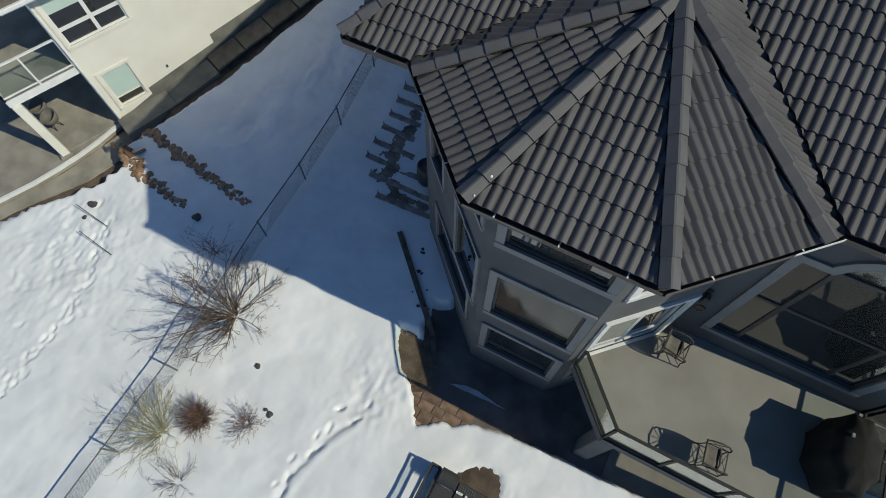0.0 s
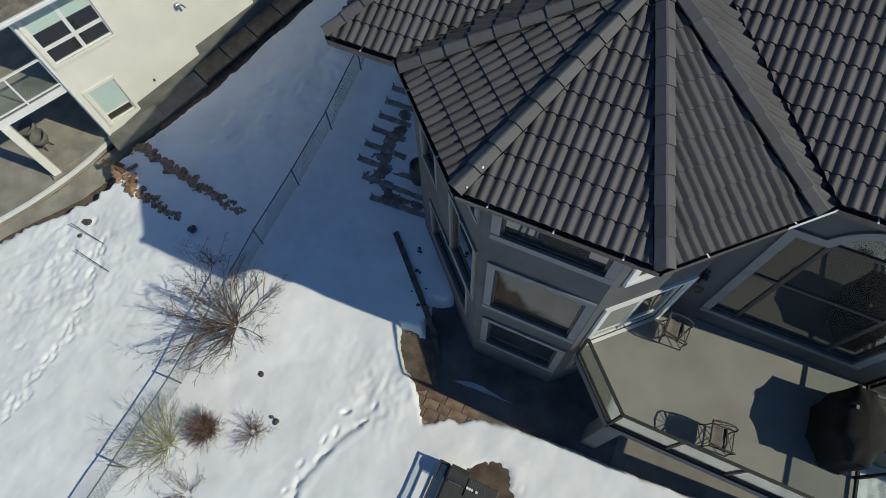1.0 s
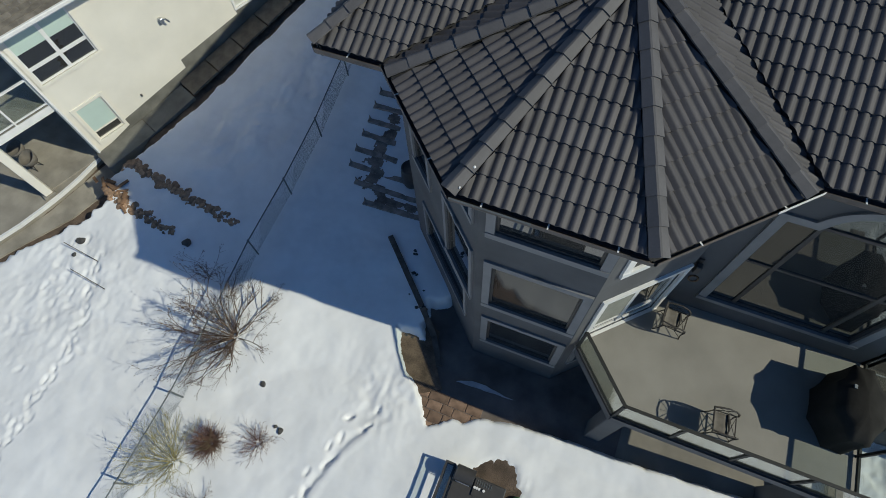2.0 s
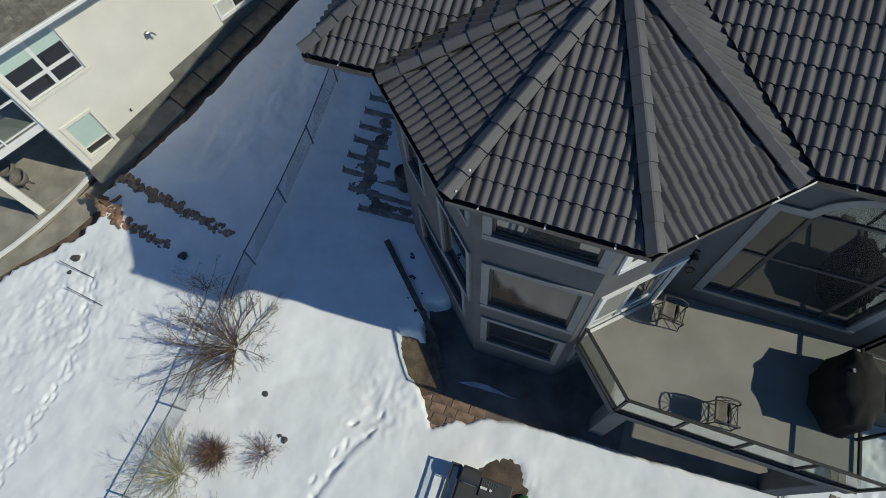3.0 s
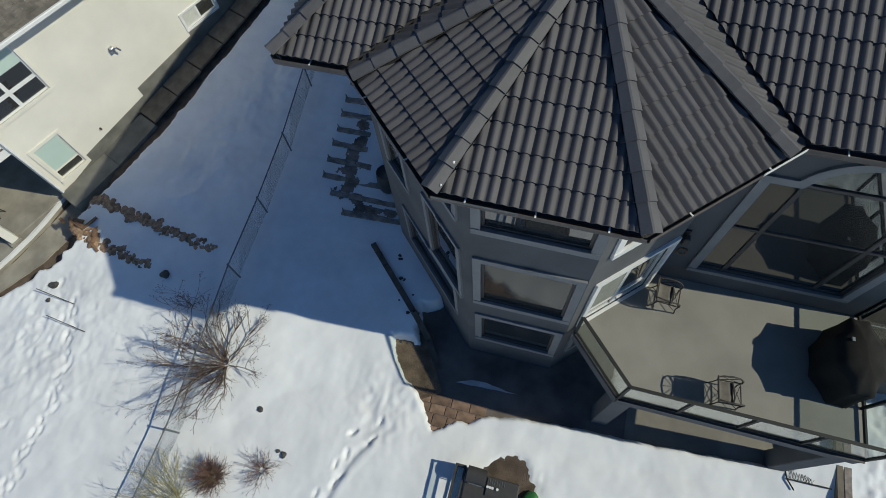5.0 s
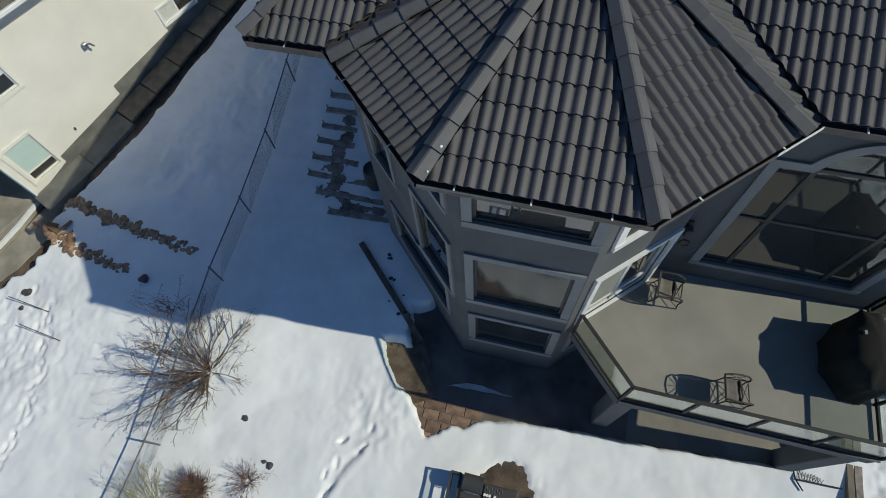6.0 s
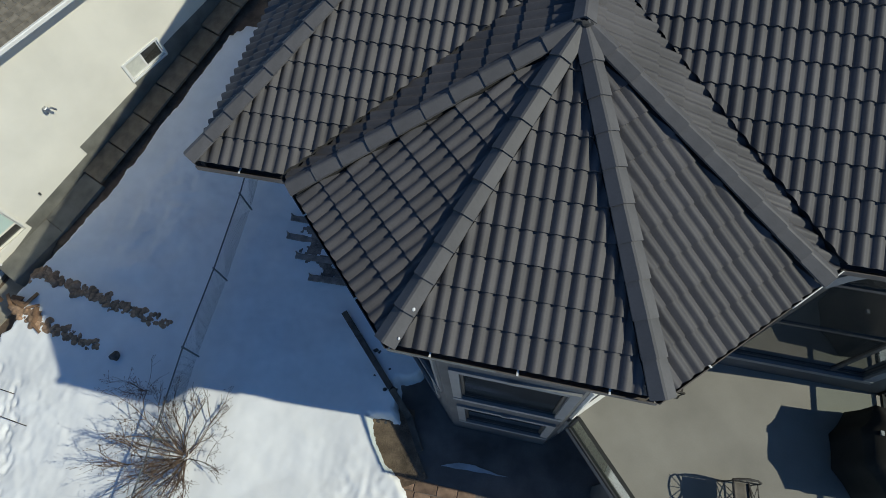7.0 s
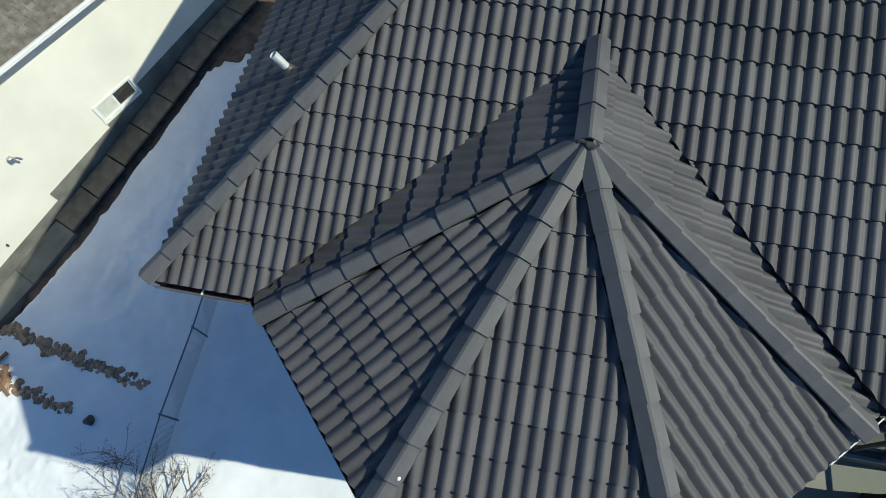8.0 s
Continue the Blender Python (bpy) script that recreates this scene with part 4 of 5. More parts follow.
# wall fittings
put("tap", box(4.1, 4.22, -0.14, 0, 2.66, 2.83, NM, bevel=0.02), M_STEEL2, NBR, "outdoor wall lamp bracket")
put("tap", tube([NM @ Vector(p) for p in ((4.18, -0.1, 2.77), (4.27, -0.2, 2.79), (4.33, -0.2, 2.66))], 0.03), M_STEEL2, NBR)
put("vent", box(2.28, 2.33, -0.05, 0, 0.81, 0.89, NM), M_DARK, NBR)
# downpipe on the corner
put("downpipe", beam(nv(0.06, 0.05, -0.3), nv(0.06, 0.05, 4.8), 0.09, 0.07), M_WHITE, NBR, "white corner downpipe")
# eaves and shingle roof
bm = bmesh.new()
add_box(bm, -0.6, 15, -0.45, 6.0, 4.83, 4.9, NM)
put("soffit", bm, M_WHITE, NBR)
put("fascia", box(-0.6, 15, -0.475, -0.45, 4.78, 4.98, NM), M_WHITE, NBR)
put("gutter", box(-0.6, 15, -0.6, -0.48, 4.86, 4.98, NM, bevel=0.02), M_WHITE, NBR, "white metal gutter")
nroof = put("roof", box(-0.6, 15, -0.52, 0.0, 4.9, 4.98, NM), M_SHINGLE, NBR, "grey-brown asphalt shingle roof")
bm = bmesh.new()
rs = random.Random(5)
for r in range(34):
    y0, z0 = -0.52 + r * 0.135, 4.985 + r * 0.056
    x = -0.6 - rs.uniform(0, 0.3)
    while x < 15:
        wd = rs.uniform(0.18, 0.34)
        h = rs.uniform(0.0, 0.008)
        v = [bm.verts.new(NM @ Vector(p)) for p in ((x, y0, z0 + 0.014 + h), (x + wd - 0.008, y0, z0 + 0.014 + h), (x + wd - 0.008, y0 + 0.17, z0 + 0.064 + h), (x, y0 + 0.17, z0 + 0.064 + h), (x, y0, z0 - 0.01), (x + wd - 0.008, y0, z0 - 0.01))]
        bm.faces.new(v[:4])
        bm.faces.new((v[4], v[5], v[1], v[0]))
        x += wd
o = sub("shingle", bm, M_SHINGLE, nroof, NBR)
tagged(o, kind="stuff")
# deck
put("deck_floor", box(-2.1, 0.0, 0.06, 7.0, NDECK - 0.08, NDECK, NM), M_CONC, NBR, "grey vinyl balcony floor")
for a, b in (((-2.12, 0.05), (-0.01, 0.05)), ((-2.12, 7.0), (-2.12, 0.05))):
    pa, pb = NM @ Vector((*a, 0)), NM @ Vector((*b, 0))
    for z, w, h in ((NDECK - 0.12, 0.05, 0.24), (NDECK + 1.04, 0.06, 0.05), (NDECK + 0.10, 0.04, 0.04)):
        put("balcony_rail" if z > NDECK else "fascia", beam(pa + Vector((0, 0, z)), pb + Vector((0, 0, z)), w, h), M_WHITE, NBR)
    n = max(1, round((pb - pa).length / 0.93))
    for i in range(n + 1):
        c = lerp(pa, pb, i / n)
        put("baluster_post", beam(c + Vector((0, 0, NDECK)), c + Vector((0, 0, NDECK + 1.02)), 0.05, 0.05), M_WHITE, NBR)
        if i < n:
            e = lerp(pa, pb, (i + 1) / n)
            put("glass_panel", beam(lerp(c, e, 0.04) + Vector((0, 0, NDECK + 0.57)), lerp(c, e, 0.96) + Vector((0, 0, NDECK + 0.57)), 0.008, 0.86), M_GLASS, NBR)
put("column", box(-2.12, -1.86, -0.04, 0.22, NSLAB, NDECK - 0.24, NM, bevel=0.015), M_CREAM, NBR, "square cream stucco column")
put("column", box(-2.2, -1.8, -0.10, 0.30, NSLAB, NSLAB + 0.10, NM, bevel=0.015), M_CONC, NBR)
# patio slab with raised kerb, walkway below
KERB = [(-7, -0.25), (-5.6, 0.08), (-4.4, 0.26), (-3.28, 0.33), (-2.4, 0.30), (-1.7, 0.24), (-1.0, 0.12), (-0.45, -0.02), (0.0, -0.14)]
put("patio_slab", prism([npt(a, b - 0.08) for a, b in KERB] + [npt(0, -9), npt(-7, -9)], NSLAB - 0.7, NSLAB), M_CONC, NBR, "concrete patio slab")
put("kerb", prism([npt(a, b) for a, b in KERB] + [npt(a, b - 0.085) for a, b in KERB[::-1]], NSLAB - 0.1, NSLAB + 0.03), M_WHITE, NBR, "pale kerb edge")
put("patio_step", box(-2.0, -0.06, 0.14, 0.52, NSLAB - 0.01, NSLAB + 0.05, NM, bevel=0.01), M_CONC, NBR, "low concrete step along the patio edge")
put("walkway", prism([npt(-7, -0.2), npt(-4.2, 0.27), npt(-2.4, 0.31), npt(-1.0, 0.13), npt(0.3, -0.04), npt(0.3, 1.0), npt(-2.0, 1.1), npt(-4.2, 0.7), npt(-7, 0.5)], -1.0, -0.66), M_CONC, NBR, "stained concrete walkway")


def basket_chair(x, y, z):
    t = empty("basket_chair", x, y, z, "round grey rattan basket chair on neighbour's patio", "chair", "basket chairs")
    bm = bmesh.new()
    n = 18
    rings = []
    for k, (r, h) in enumerate(((0.14, 0.26), (0.22, 0.3), (0.27, 0.42), (0.29, 0.56), (0.26, 0.57), (0.23, 0.46), (0.17, 0.36), (0.05, 0.34))):
        rings.append([bm.verts.new((math.cos(2 * math.pi * i / n) * r, math.sin(2 * math.pi * i / n) * r, h + (0.09 * math.sin(2 * math.pi * i / n) if k in (3, 4) else 0))) for i in range(n)])
    for a, b in zip(rings, rings[1:]):
        for i in range(n):
            bm.faces.new((a[i], a[(i + 1) % n], b[(i + 1) % n], b[i]))
    bm.faces.new(rings[0][::-1])
    bm.faces.new(rings[-1])
    part("basket", bm, M_SLING, t, "", True)
    for k in range(4):
        a = math.pi / 4 + k * math.pi / 2
        part("leg", bar((math.cos(a) * 0.2, math.sin(a) * 0.2, 0), (math.cos(a) * 0.12, math.sin(a) * 0.12, 0.28), 0.018), M_CHAIR, t)
    return t


basket_chair(*npt(-1.75, -1.42), NSLAB)
basket_chair(*npt(-1.85, -2.1), NSLAB)

# pavers along the wall, stepping up
PMESH = mesh_of(box(-0.41, 0.41, -0.575, 0.575, -0.09, 0.0, bevel=0.014), "paver", M_CAPSTONE)
pavers = tagged(new("paver_walk"), "row of weathered brown concrete pavers by the wall", "paving", kind="structure")
def walk_z(s):
    p = npt(s, 0.45)
    return base_z(*p) + 0.08


for i in range(9):
    s = 4.17 + i * 1.168
    p = nv(s, 0.45 + 0.015 * math.sin(i * 2.1), walk_z(s))
    ob = new("paver", PMESH)
    ob.parent = pavers
    ob.matrix_basis = Matrix.Translation(p) @ Euler((0.0, 0.0, radians(-22) + random.uniform(-0.012, 0.012))).to_matrix().to_4x4() @ Euler((math.atan2(walk_z(s + 0.58) - walk_z(s - 0.58), 1.16) - 0.015, 0.01, 0)).to_matrix().to_4x4()


# plain concrete path before the pavers begin
for s0, s1, za, zb in ((-0.05, 1.825, -0.06, 0.08), (1.835, 3.585, 0.09, 0.36)):
    bm = box(s0, s1, -0.9, -0.04, -0.6, 0.0, bevel=0.015)
    for v in bm.verts:
        if v.co.z > -0.3:
            v.co.z += lerp(za, zb, (v.co.x - s0) / (s1 - s0))
    bmesh.ops.transform(bm, matrix=NM, verts=bm.verts[:])
    path = part("path_slab", bm, M_FOUND)
    tagged(path, "damp grey concrete path along cream house wall", "path", kind="structure")


# black hose coiled on the bare soil
bm = bmesh.new()
turns = [(0.30 - 0.0035 * k, k * 0.35, 0.02 * (k // 18)) for k in range(54)]
for (r0, a0, h0), (r1, a1, h1) in zip(turns, turns[1:]):
    add_bar(bm, (math.cos(a0) * r0, math.sin(a0) * r0, 0.03 + h0), (math.cos(a1) * r1, math.sin(a1) * r1, 0.03 + h1), 0.018)
hose = part("garden_hose", bm, M_DARK, None, "", True)
hose.location = (-11.2, 13.25, base_z(-11.2, 13.25) - 0.1)
tagged(hose, "black garden hose coiled on bare soil", "hose")

# ---- stones ----
def stone_bm(r, seed, flat=0.6):
    bm = bmesh.new()
    bmesh.ops.create_icosphere(bm, subdivisions=2, radius=r)
    for v in bm.verts:
        k = 1 + 0.6 * noise.noise(v.co / r * 0.9 + Vector((seed * 7.3, 0, 0)))
        v.co = Vector((v.co.x * k, v.co.y * k * 0.85, v.co.z * k * flat))
    return bm


STONES = [mesh_of(stone_bm(0.1, k, 0.4 + 0.09 * (k % 3)), "stone", M_ROCK) for k in range(6)]


def stone_row(name, label, a, b, count, seed, r=1.0):
    rng = random.Random(seed)
    t = empty(name, a[0], a[1], base_z(*a), label, "stone edging")
    for i in range(count):
        f = i / (count - 1)
        x, y = lerp(a[0], b[0], f) + rng.gauss(0, 0.06), lerp(a[1], b[1], f) + rng.gauss(0, 0.075)
        k = r * rng.uniform(0.45, 1.25) * (1 - 0.35 * f)
        ob = new("stone", STONES[i % 6])
        ob.parent = t
        ob.matrix_basis = INV[t.name] @ Matrix.Translation((x, y, snow_z(x, y) - 0.02)) @ Euler((rng.uniform(-0.4, 0.4), rng.uniform(-0.4, 0.4), rng.uniform(0, 6))).to_matrix().to_4x4() @ Matrix.Scale(k, 4)
    return t


stone_row("stone_row", "row of brown fieldstones poking through snow", (-14.2, 1.0), (-11.0, 0.50), 110, 1, 1.4)
stone_row("stone_row", "row of brown fieldstones edging a snowy bed", (-13.7, 2.15), (-9.35, 1.47), 170, 2, 1.4)
stone_row("stone_heap", "loose heap of brown stones beside the neighbour's path", (-14.3, 1.9), (-13.5, 2.3), 34, 3, 1.5)
for x, y, r in ((-10.45, 0.38, 1.5), (-6.2, -2.5, 0.9), (-5.12, -3.42, 0.9), (-5.3, -3.37, 0.55), (-13.84, -0.72, 1.4), (-13.75, -1.2, 0.8)):
    bm = stone_bm(0.1 * r, x, 0.6)
    ob = part("rock", bm, M_DROCK, None, "", False)
    ob.location = (x, y, snow_z(x, y) + 0.02)
    tagged(ob, "dark rock half sunk in sunlit snow", "rock", "loose rocks")


def scrap_board(x, y, turn, length, width, tilt):
    ob = part("scrap_board", box(-length / 2, length / 2, -width / 2, width / 2, -0.015, 0.015, bevel=0.004), M_RUST)
    ob.matrix_basis = pose(x, y, base_z(x, y) + 0.06, tilt, 4 * math.sin(x * 9), turn)
    tagged(ob, "weathered orange-brown scrap board lying on wet soil", "board", "scrap boards")


rng = random.Random(77)
for i in range(10):
    f = i / 9
    scrap_board(lerp(-14.55, -12.95, f) + rng.gauss(0, 0.08), lerp(1.35, 0.95, f) + rng.gauss(0, 0.16), -30 + rng.gauss(0, 35), rng.uniform(0.22, 0.55), rng.uniform(0.06, 0.14), rng.uniform(-9, 9))


# ---- chain-link fence ----
FX = -8.12
fence = empty("chain_link_fence", FX, 0, 0, "low chain-link fence of grey steel crossing the snow", "fence")
POSTS = [-8.5, -6.05, -3.64, -1.35, 0.82, 2.98, 5.2, 7.5, 9.8, 12.0]


def fx(y):
    return FX - 0.018 * max(0, y - 3) ** 1.2


def fh(y):
    return lerp(0.74, 0.88, smooth01((y + 3) / 3))


FH = 0.8
tops = []
for y in POSTS:
    z = base_z(fx(y), y)
    tops.append(Vector((fx(y), y, z + fh(y))))
    put("fence_post", bar((fx(y), y, z - 0.3), (fx(y), y, z + fh(y) + 0.02), 0.024, 8), M_STEEL, fence)
    put("post_cap", bar((fx(y), y, z + fh(y) + 0.02), (fx(y), y, z + fh(y) + 0.045), 0.03, 8), M_STEEL, fence)
for a, b in zip(tops, tops[1:]):
    put("top_rail", bar(a, b, 0.019, 8), M_STEEL, fence)
wv, wf = [], []


def wire(a, b, r):
    d = (b - a).normalized()
    s_ = d.orthogonal().normalized()
    t_ = d.cross(s_)
    k = len(wv)
    for p in (a, b):
        for q in range(3):
            an = 2 * math.pi * q / 3
            wv.append(p + (s_ * math.cos(an) + t_ * math.sin(an)) * r)
    for q in range(3):
        wf.append((k + q, k + (q + 1) % 3, k + 3 + (q + 1) % 3, k + 3 + q))


for a, b in zip(tops, tops[1:]):
    n = int((b - a).length / 0.055)
    for i in range(n):
        for sgn in (1, -1):
            f0, f1 = i / n, (i + sgn * (FH / 0.055) / 1.0) / n
            lo, hi = 0.0, 1.0
            if f1 > 1:
                hi = (1 - f0) / (f1 - f0)
            if f1 < 0:
                hi = f0 / (f0 - f1)
            p0, p1 = lerp(a, b, f0), lerp(a, b, lerp(f0, f1, hi))
            wire(p0 - Vector((0, 0, FH)), p1 - Vector((0, 0, FH * (1 - hi))), 0.0022)
me = bpy.data.meshes.new("wire_mesh")
me.from_pydata([tuple(p - fence.location) for p in wv], [], wf)
me.materials.append(M_STEEL)
ob = new("wire_mesh", me)
ob.parent = fence
tagged(ob, "diamond wire mesh", kind="stuff")


# ---- shrubs ----
def shrub(name, label, x, y, material, stems, length, levels, spread, seed, bias=(0, 0), r0=0.016, curl=0.25, kids=4, buds=0, lift=0.9, fan=0.55, skew=0.0):
    rng = random.Random(seed)
    z = snow_z(x, y) - 0.08
    vs, fs = [], []

    def seg(a, b, ra, rb):
        d = b - a
        if d.length < 1e-4:
            return
        d = d.normalized()
        s_ = d.orthogonal().normalized()
        t_ = d.cross(s_)
        k = len(vs)
        for p, r in ((a, ra), (b, rb)):
            for q in range(4):
                an = math.pi / 2 * q
                vs.append(tuple(p + (s_ * math.cos(an) + t_ * math.sin(an)) * r))
        for q in range(4):
            fs.append((k + q, k + (q + 1) % 4, k + 4 + (q + 1) % 4, k + 4 + q))

    def grow(p, d, ln, r, lev):
        n = 5 if lev == 0 else 4
        pts = [p]
        for i in range(n):
            d = (d + Vector((rng.gauss(0, curl), rng.gauss(0, curl), rng.gauss(0.02, curl * 0.6))) * 0.45).normalized()
            q = pts[-1] + d * (ln / n)
            if q.z < z + 0.12:
                q.z = z + 0.12
            seg(pts[-1], q, r * (1 - 0.6 * i / n), r * (1 - 0.6 * (i + 1) / n))
            pts.append(q)
        if lev < levels:
            for k in range(kids):
                i = rng.randint(1, n)
                dd = (d + Vector((rng.gauss(0, fan), rng.gauss(0, fan), rng.gauss(0.12, fan * 0.7)))).normalized()
                grow(pts[i], dd, ln * rng.uniform(0.35, 0.6), max(0.0036, r * 0.55), lev + 1)
        elif buds and rng.random() < buds:
            q = pts[-1]
            seg(q, q + d * 0.03, 0.009, 0.005)

    for k in range(stems):
        a = 2 * math.pi * (k + rng.uniform(-0.4, 0.4)) / stems
        out = spread * rng.uniform(0.35, 1.15)
        d = Vector((math.cos(a) * out + bias[0], math.sin(a) * out + bias[1], lift)).normalized()
        grow(Vector((math.cos(a) * 0.03, math.sin(a) * 0.03, z + 0.02)) + Vector((x, y, 0)), d, length * rng.uniform(0.7, 1.1) * (1 - skew * (0.5 + 0.5 * math.cos(a))), r0 * rng.uniform(0.7, 1.1), 0)
    t = empty(name, x, y, z, label, "shrub")
    me = bpy.data.meshes.new("crown")
    me.from_pydata([tuple(Vector(p) - Vector((x, y, z))) for p in vs], [], fs)
    me.materials.append(material)
    ob = new("crown", me)
    ob.parent = t
    bm = bmesh.new()
    bmesh.ops.create_icosphere(bm, subdivisions=2, radius=0.045)
    for v in bm.verts:
        v.co = Vector((v.co.x, v.co.y, v.co.z * 0.7 + 0.03)) * (1 + 0.3 * noise.noise(v.co * 14 + Vector((seed, 0, 0))))
    part("trunk", bm, material, t)
    return t


shrub("bare_shrub", "large leafless grey-brown shrub by the fence", -7.6, -1.62, M_TWIG, 27, 1.78, 3, 1.35, 27, bias=(-0.2, -0.2), kids=4, buds=0.7, r0=0.021, lift=0.86, curl=0.34, fan=0.5, skew=0.3)
shrub("yellow_shrub", "straw-coloured leafless shrub in the snow", -7.45, -5.15, M_YTWIG, 40, 1.15, 2, 1.3, 22, bias=(-0.15, 0.1), kids=4, r0=0.009)
shrub("rust_shrub", "dense rust-brown rounded shrub in the snow", -6.7, -4.38, M_RTWIG, 170, 0.55, 1, 1.1, 23, kids=6, r0=0.008, lift=0.9)
shrub("small_shrub", "small sparse brown shrub in the snow", -5.55, -3.9, M_RTWIG, 34, 0.5, 2, 1.3, 24, kids=3, r0=0.008, lift=0.7)
shrub("low_shrub", "low twiggy shrub casting a long shadow", -6.25, -5.9, M_TWIG, 14, 0.6, 2, 1.2, 25, kids=3, r0=0.008, bias=(-0.3, 0.2), lift=0.5)
shrub("upright_shrub", "slender reddish shrub beyond the fence", -9.25, -0.35, M_RTWIG, 5, 0.95, 2, 0.35, 26, kids=5, r0=0.01, buds=0.7, lift=1.2)
for k, (a, b) in enumerate((((-14.1, -1.01), (-12.88, -1.12)), ((-13.34, -1.67), (-12.1, -1.8)))):
    za, zb = snow_z(*a) + 0.25, snow_z(*b) + 0.02
    ob = part("garden_stake", bar((*a, za), (*b, zb), 0.012), M_WOOD)
    tagged(ob, "thin wooden garden stake lying in snow", "stake", "garden stakes")


# ---- timber steps beside the house ----
steps = empty("timber_steps", -5.8, 5.3, 0.3, "snowy landscape steps of dark timber sleepers", "steps")
for (x0, y0), (x1, y1) in (((-6.95, 7.86), (-6.2, 7.8)), ((-6.94, 7.25), (-6.0, 7.31)), ((-6.93, 6.74), (-5.86, 6.82)), ((-6.89, 6.2), (-5.79, 6.27)), ((-6.9, 5.71), (-5.74, 5.76)), ((-6.89, 5.16), (-5.44, 5.19)), ((-6.86, 4.61), (-4.6, 4.64)), ((-6.42, 4.08), (-4.31, 4.14)), ((-5.86, 3.53), (-3.99, 3.63))):
    za, zb = snow_z(x0, y0), snow_z(x1, y1)
    bm = beam((x0, y0, za - 0.03), (x1, y1, zb - 0.045), 0.175, 0.14)
    bmesh.ops.subdivide_edges(bm, edges=[e for e in bm.edges if e.calc_length() > 0.5], cuts=9)
    for v in bm.verts:
        v.co += Vector((noise.noise(v.co * 5), noise.noise(v.co * 5 + Vector((9, 0, 0))), 0.6 * noise.noise(v.co * 4))) * 0.035
    put("sleeper", bm, M_SLEEPER, steps)
    put("stake", add_bar(bmesh.new(), (x0 + 0.06, y0 + 0.03, za - 0.1), (x0 + 0.03, y0 + 0.06, za + 0.2), 0.06, 7, 0.01), M_SLEEPER, steps)
# trodden earth between the sleepers
BLOBS = ((-6.15, 6.5, 0.22, 0.3), (-6.1, 5.9, 0.3, 0.32), (-6.2, 5.35, 0.25, 0.3), (-6.15, 4.85, 0.36, 0.32), (-5.95, 4.35, 0.42, 0.3), (-5.7, 4.05, 0.5, 0.22), (-5.1, 3.75, 0.55, 0.2), (-4.4, 3.8, 0.3, 0.2))
vs, fs, index = [], [], {}
for i in range(80):
    for j in range(82):
        x, y = -7.0 + i * 0.045, 3.2 + j * 0.045
        h = max(math.exp(-((x - a) / c) ** 2 - ((y - b) / d) ** 2) for a, b, c, d in BLOBS) + 0.55 * noise.noise((x * 3, y * 3, 1.5)) + 0.25 * noise.noise((x * 9, y * 9, 2.5))
        if h < 0.52:
            continue
        q = []
        for a, b in ((i, j), (i + 1, j), (i + 1, j + 1), (i, j + 1)):
            if (a, b) not in index:
                px, py = -7.0 + a * 0.045, 3.2 + b * 0.045
                index[a, b] = len(vs)
                vs.append((px, py, snow_z(px, py) + 0.012 + 0.012 * noise.noise((px * 14, py * 14, 0))))
            q.append(index[a, b])
        fs.append(q)
me = bpy.data.meshes.new("trodden_soil")
me.from_pydata(vs, [], fs)
me.materials.append(M_TROD)
ob = new("trodden_soil", me)
tagged(ob, "trodden brown soil showing through the snow on steps", "soil", kind="stuff")

# timber edging beside the patio
edging = empty("timber_edging", -3.1, 1.2, 0, "long dark timber edging beside the patio", "edging")
EDGE_LINE = [(-4.6, 2.76), (-4.02, 2.2), (-3.45, 1.65), (-2.87, 1.09), (-2.3, 0.54), (-1.82, -0.22)]
for (x0, y0), (x1, y1) in zip(EDGE_LINE, EDGE_LINE[1:]):
    pb = (lerp(x0, x1, 0.985), lerp(y0, y1, 0.985))
    put("sleeper", beam((x0, y0, max(snow_z(x0, y0), PATIO)), (*pb, max(snow_z(*pb), PATIO)), 0.16, 0.2), M_EDGE, edging)
# dark clods lying in the shaded snow
rng = random.Random(44)
for x, y in ((-3.4, 1.9), (-2.75, 1.05), (-3.2, 1.45), (-3.0, 0.25), (-3.7, 2.6)):
    for k in range(3):
        px, py = x + rng.gauss(0, 0.09), y + rng.gauss(0, 0.07)
        ob = part("clod", stone_bm(rng.uniform(0.03, 0.07), px, 0.5), M_DROCK)
        ob.location = (px, py, max(snow_z(px, py), PATIO - 0.02) + 0.01)
        tagged(ob, "dark clod of earth lying on shaded snow", "clod", "earth clods")
# rain barrel against the wall
bm = bmesh.new()
n = 20
rings = [[bm.verts.new((math.cos(2 * math.pi * i / n) * r, math.sin(2 * math.pi * i / n) * r, h)) for i in range(n)] for r, h in ((0.25, 0), (0.3, 0.2), (0.31, 0.5), (0.28, 0.85), (0.25, 0.88), (0.23, 0.84))]
for a, b in zip(rings, rings[1:]):
    for i in range(n):
        bm.faces.new((a[i], a[(i + 1) % n], b[(i + 1) % n], b[i]))
bm.faces.new(rings[0][::-1])
bm.faces.new(rings[-1])
ob = part("rain_barrel", bm, M_DARK, None, "", True)
ob.location = (-4.72, 4.72, 0.1)
tagged(ob, "black plastic rain barrel against the house wall", "barrel")

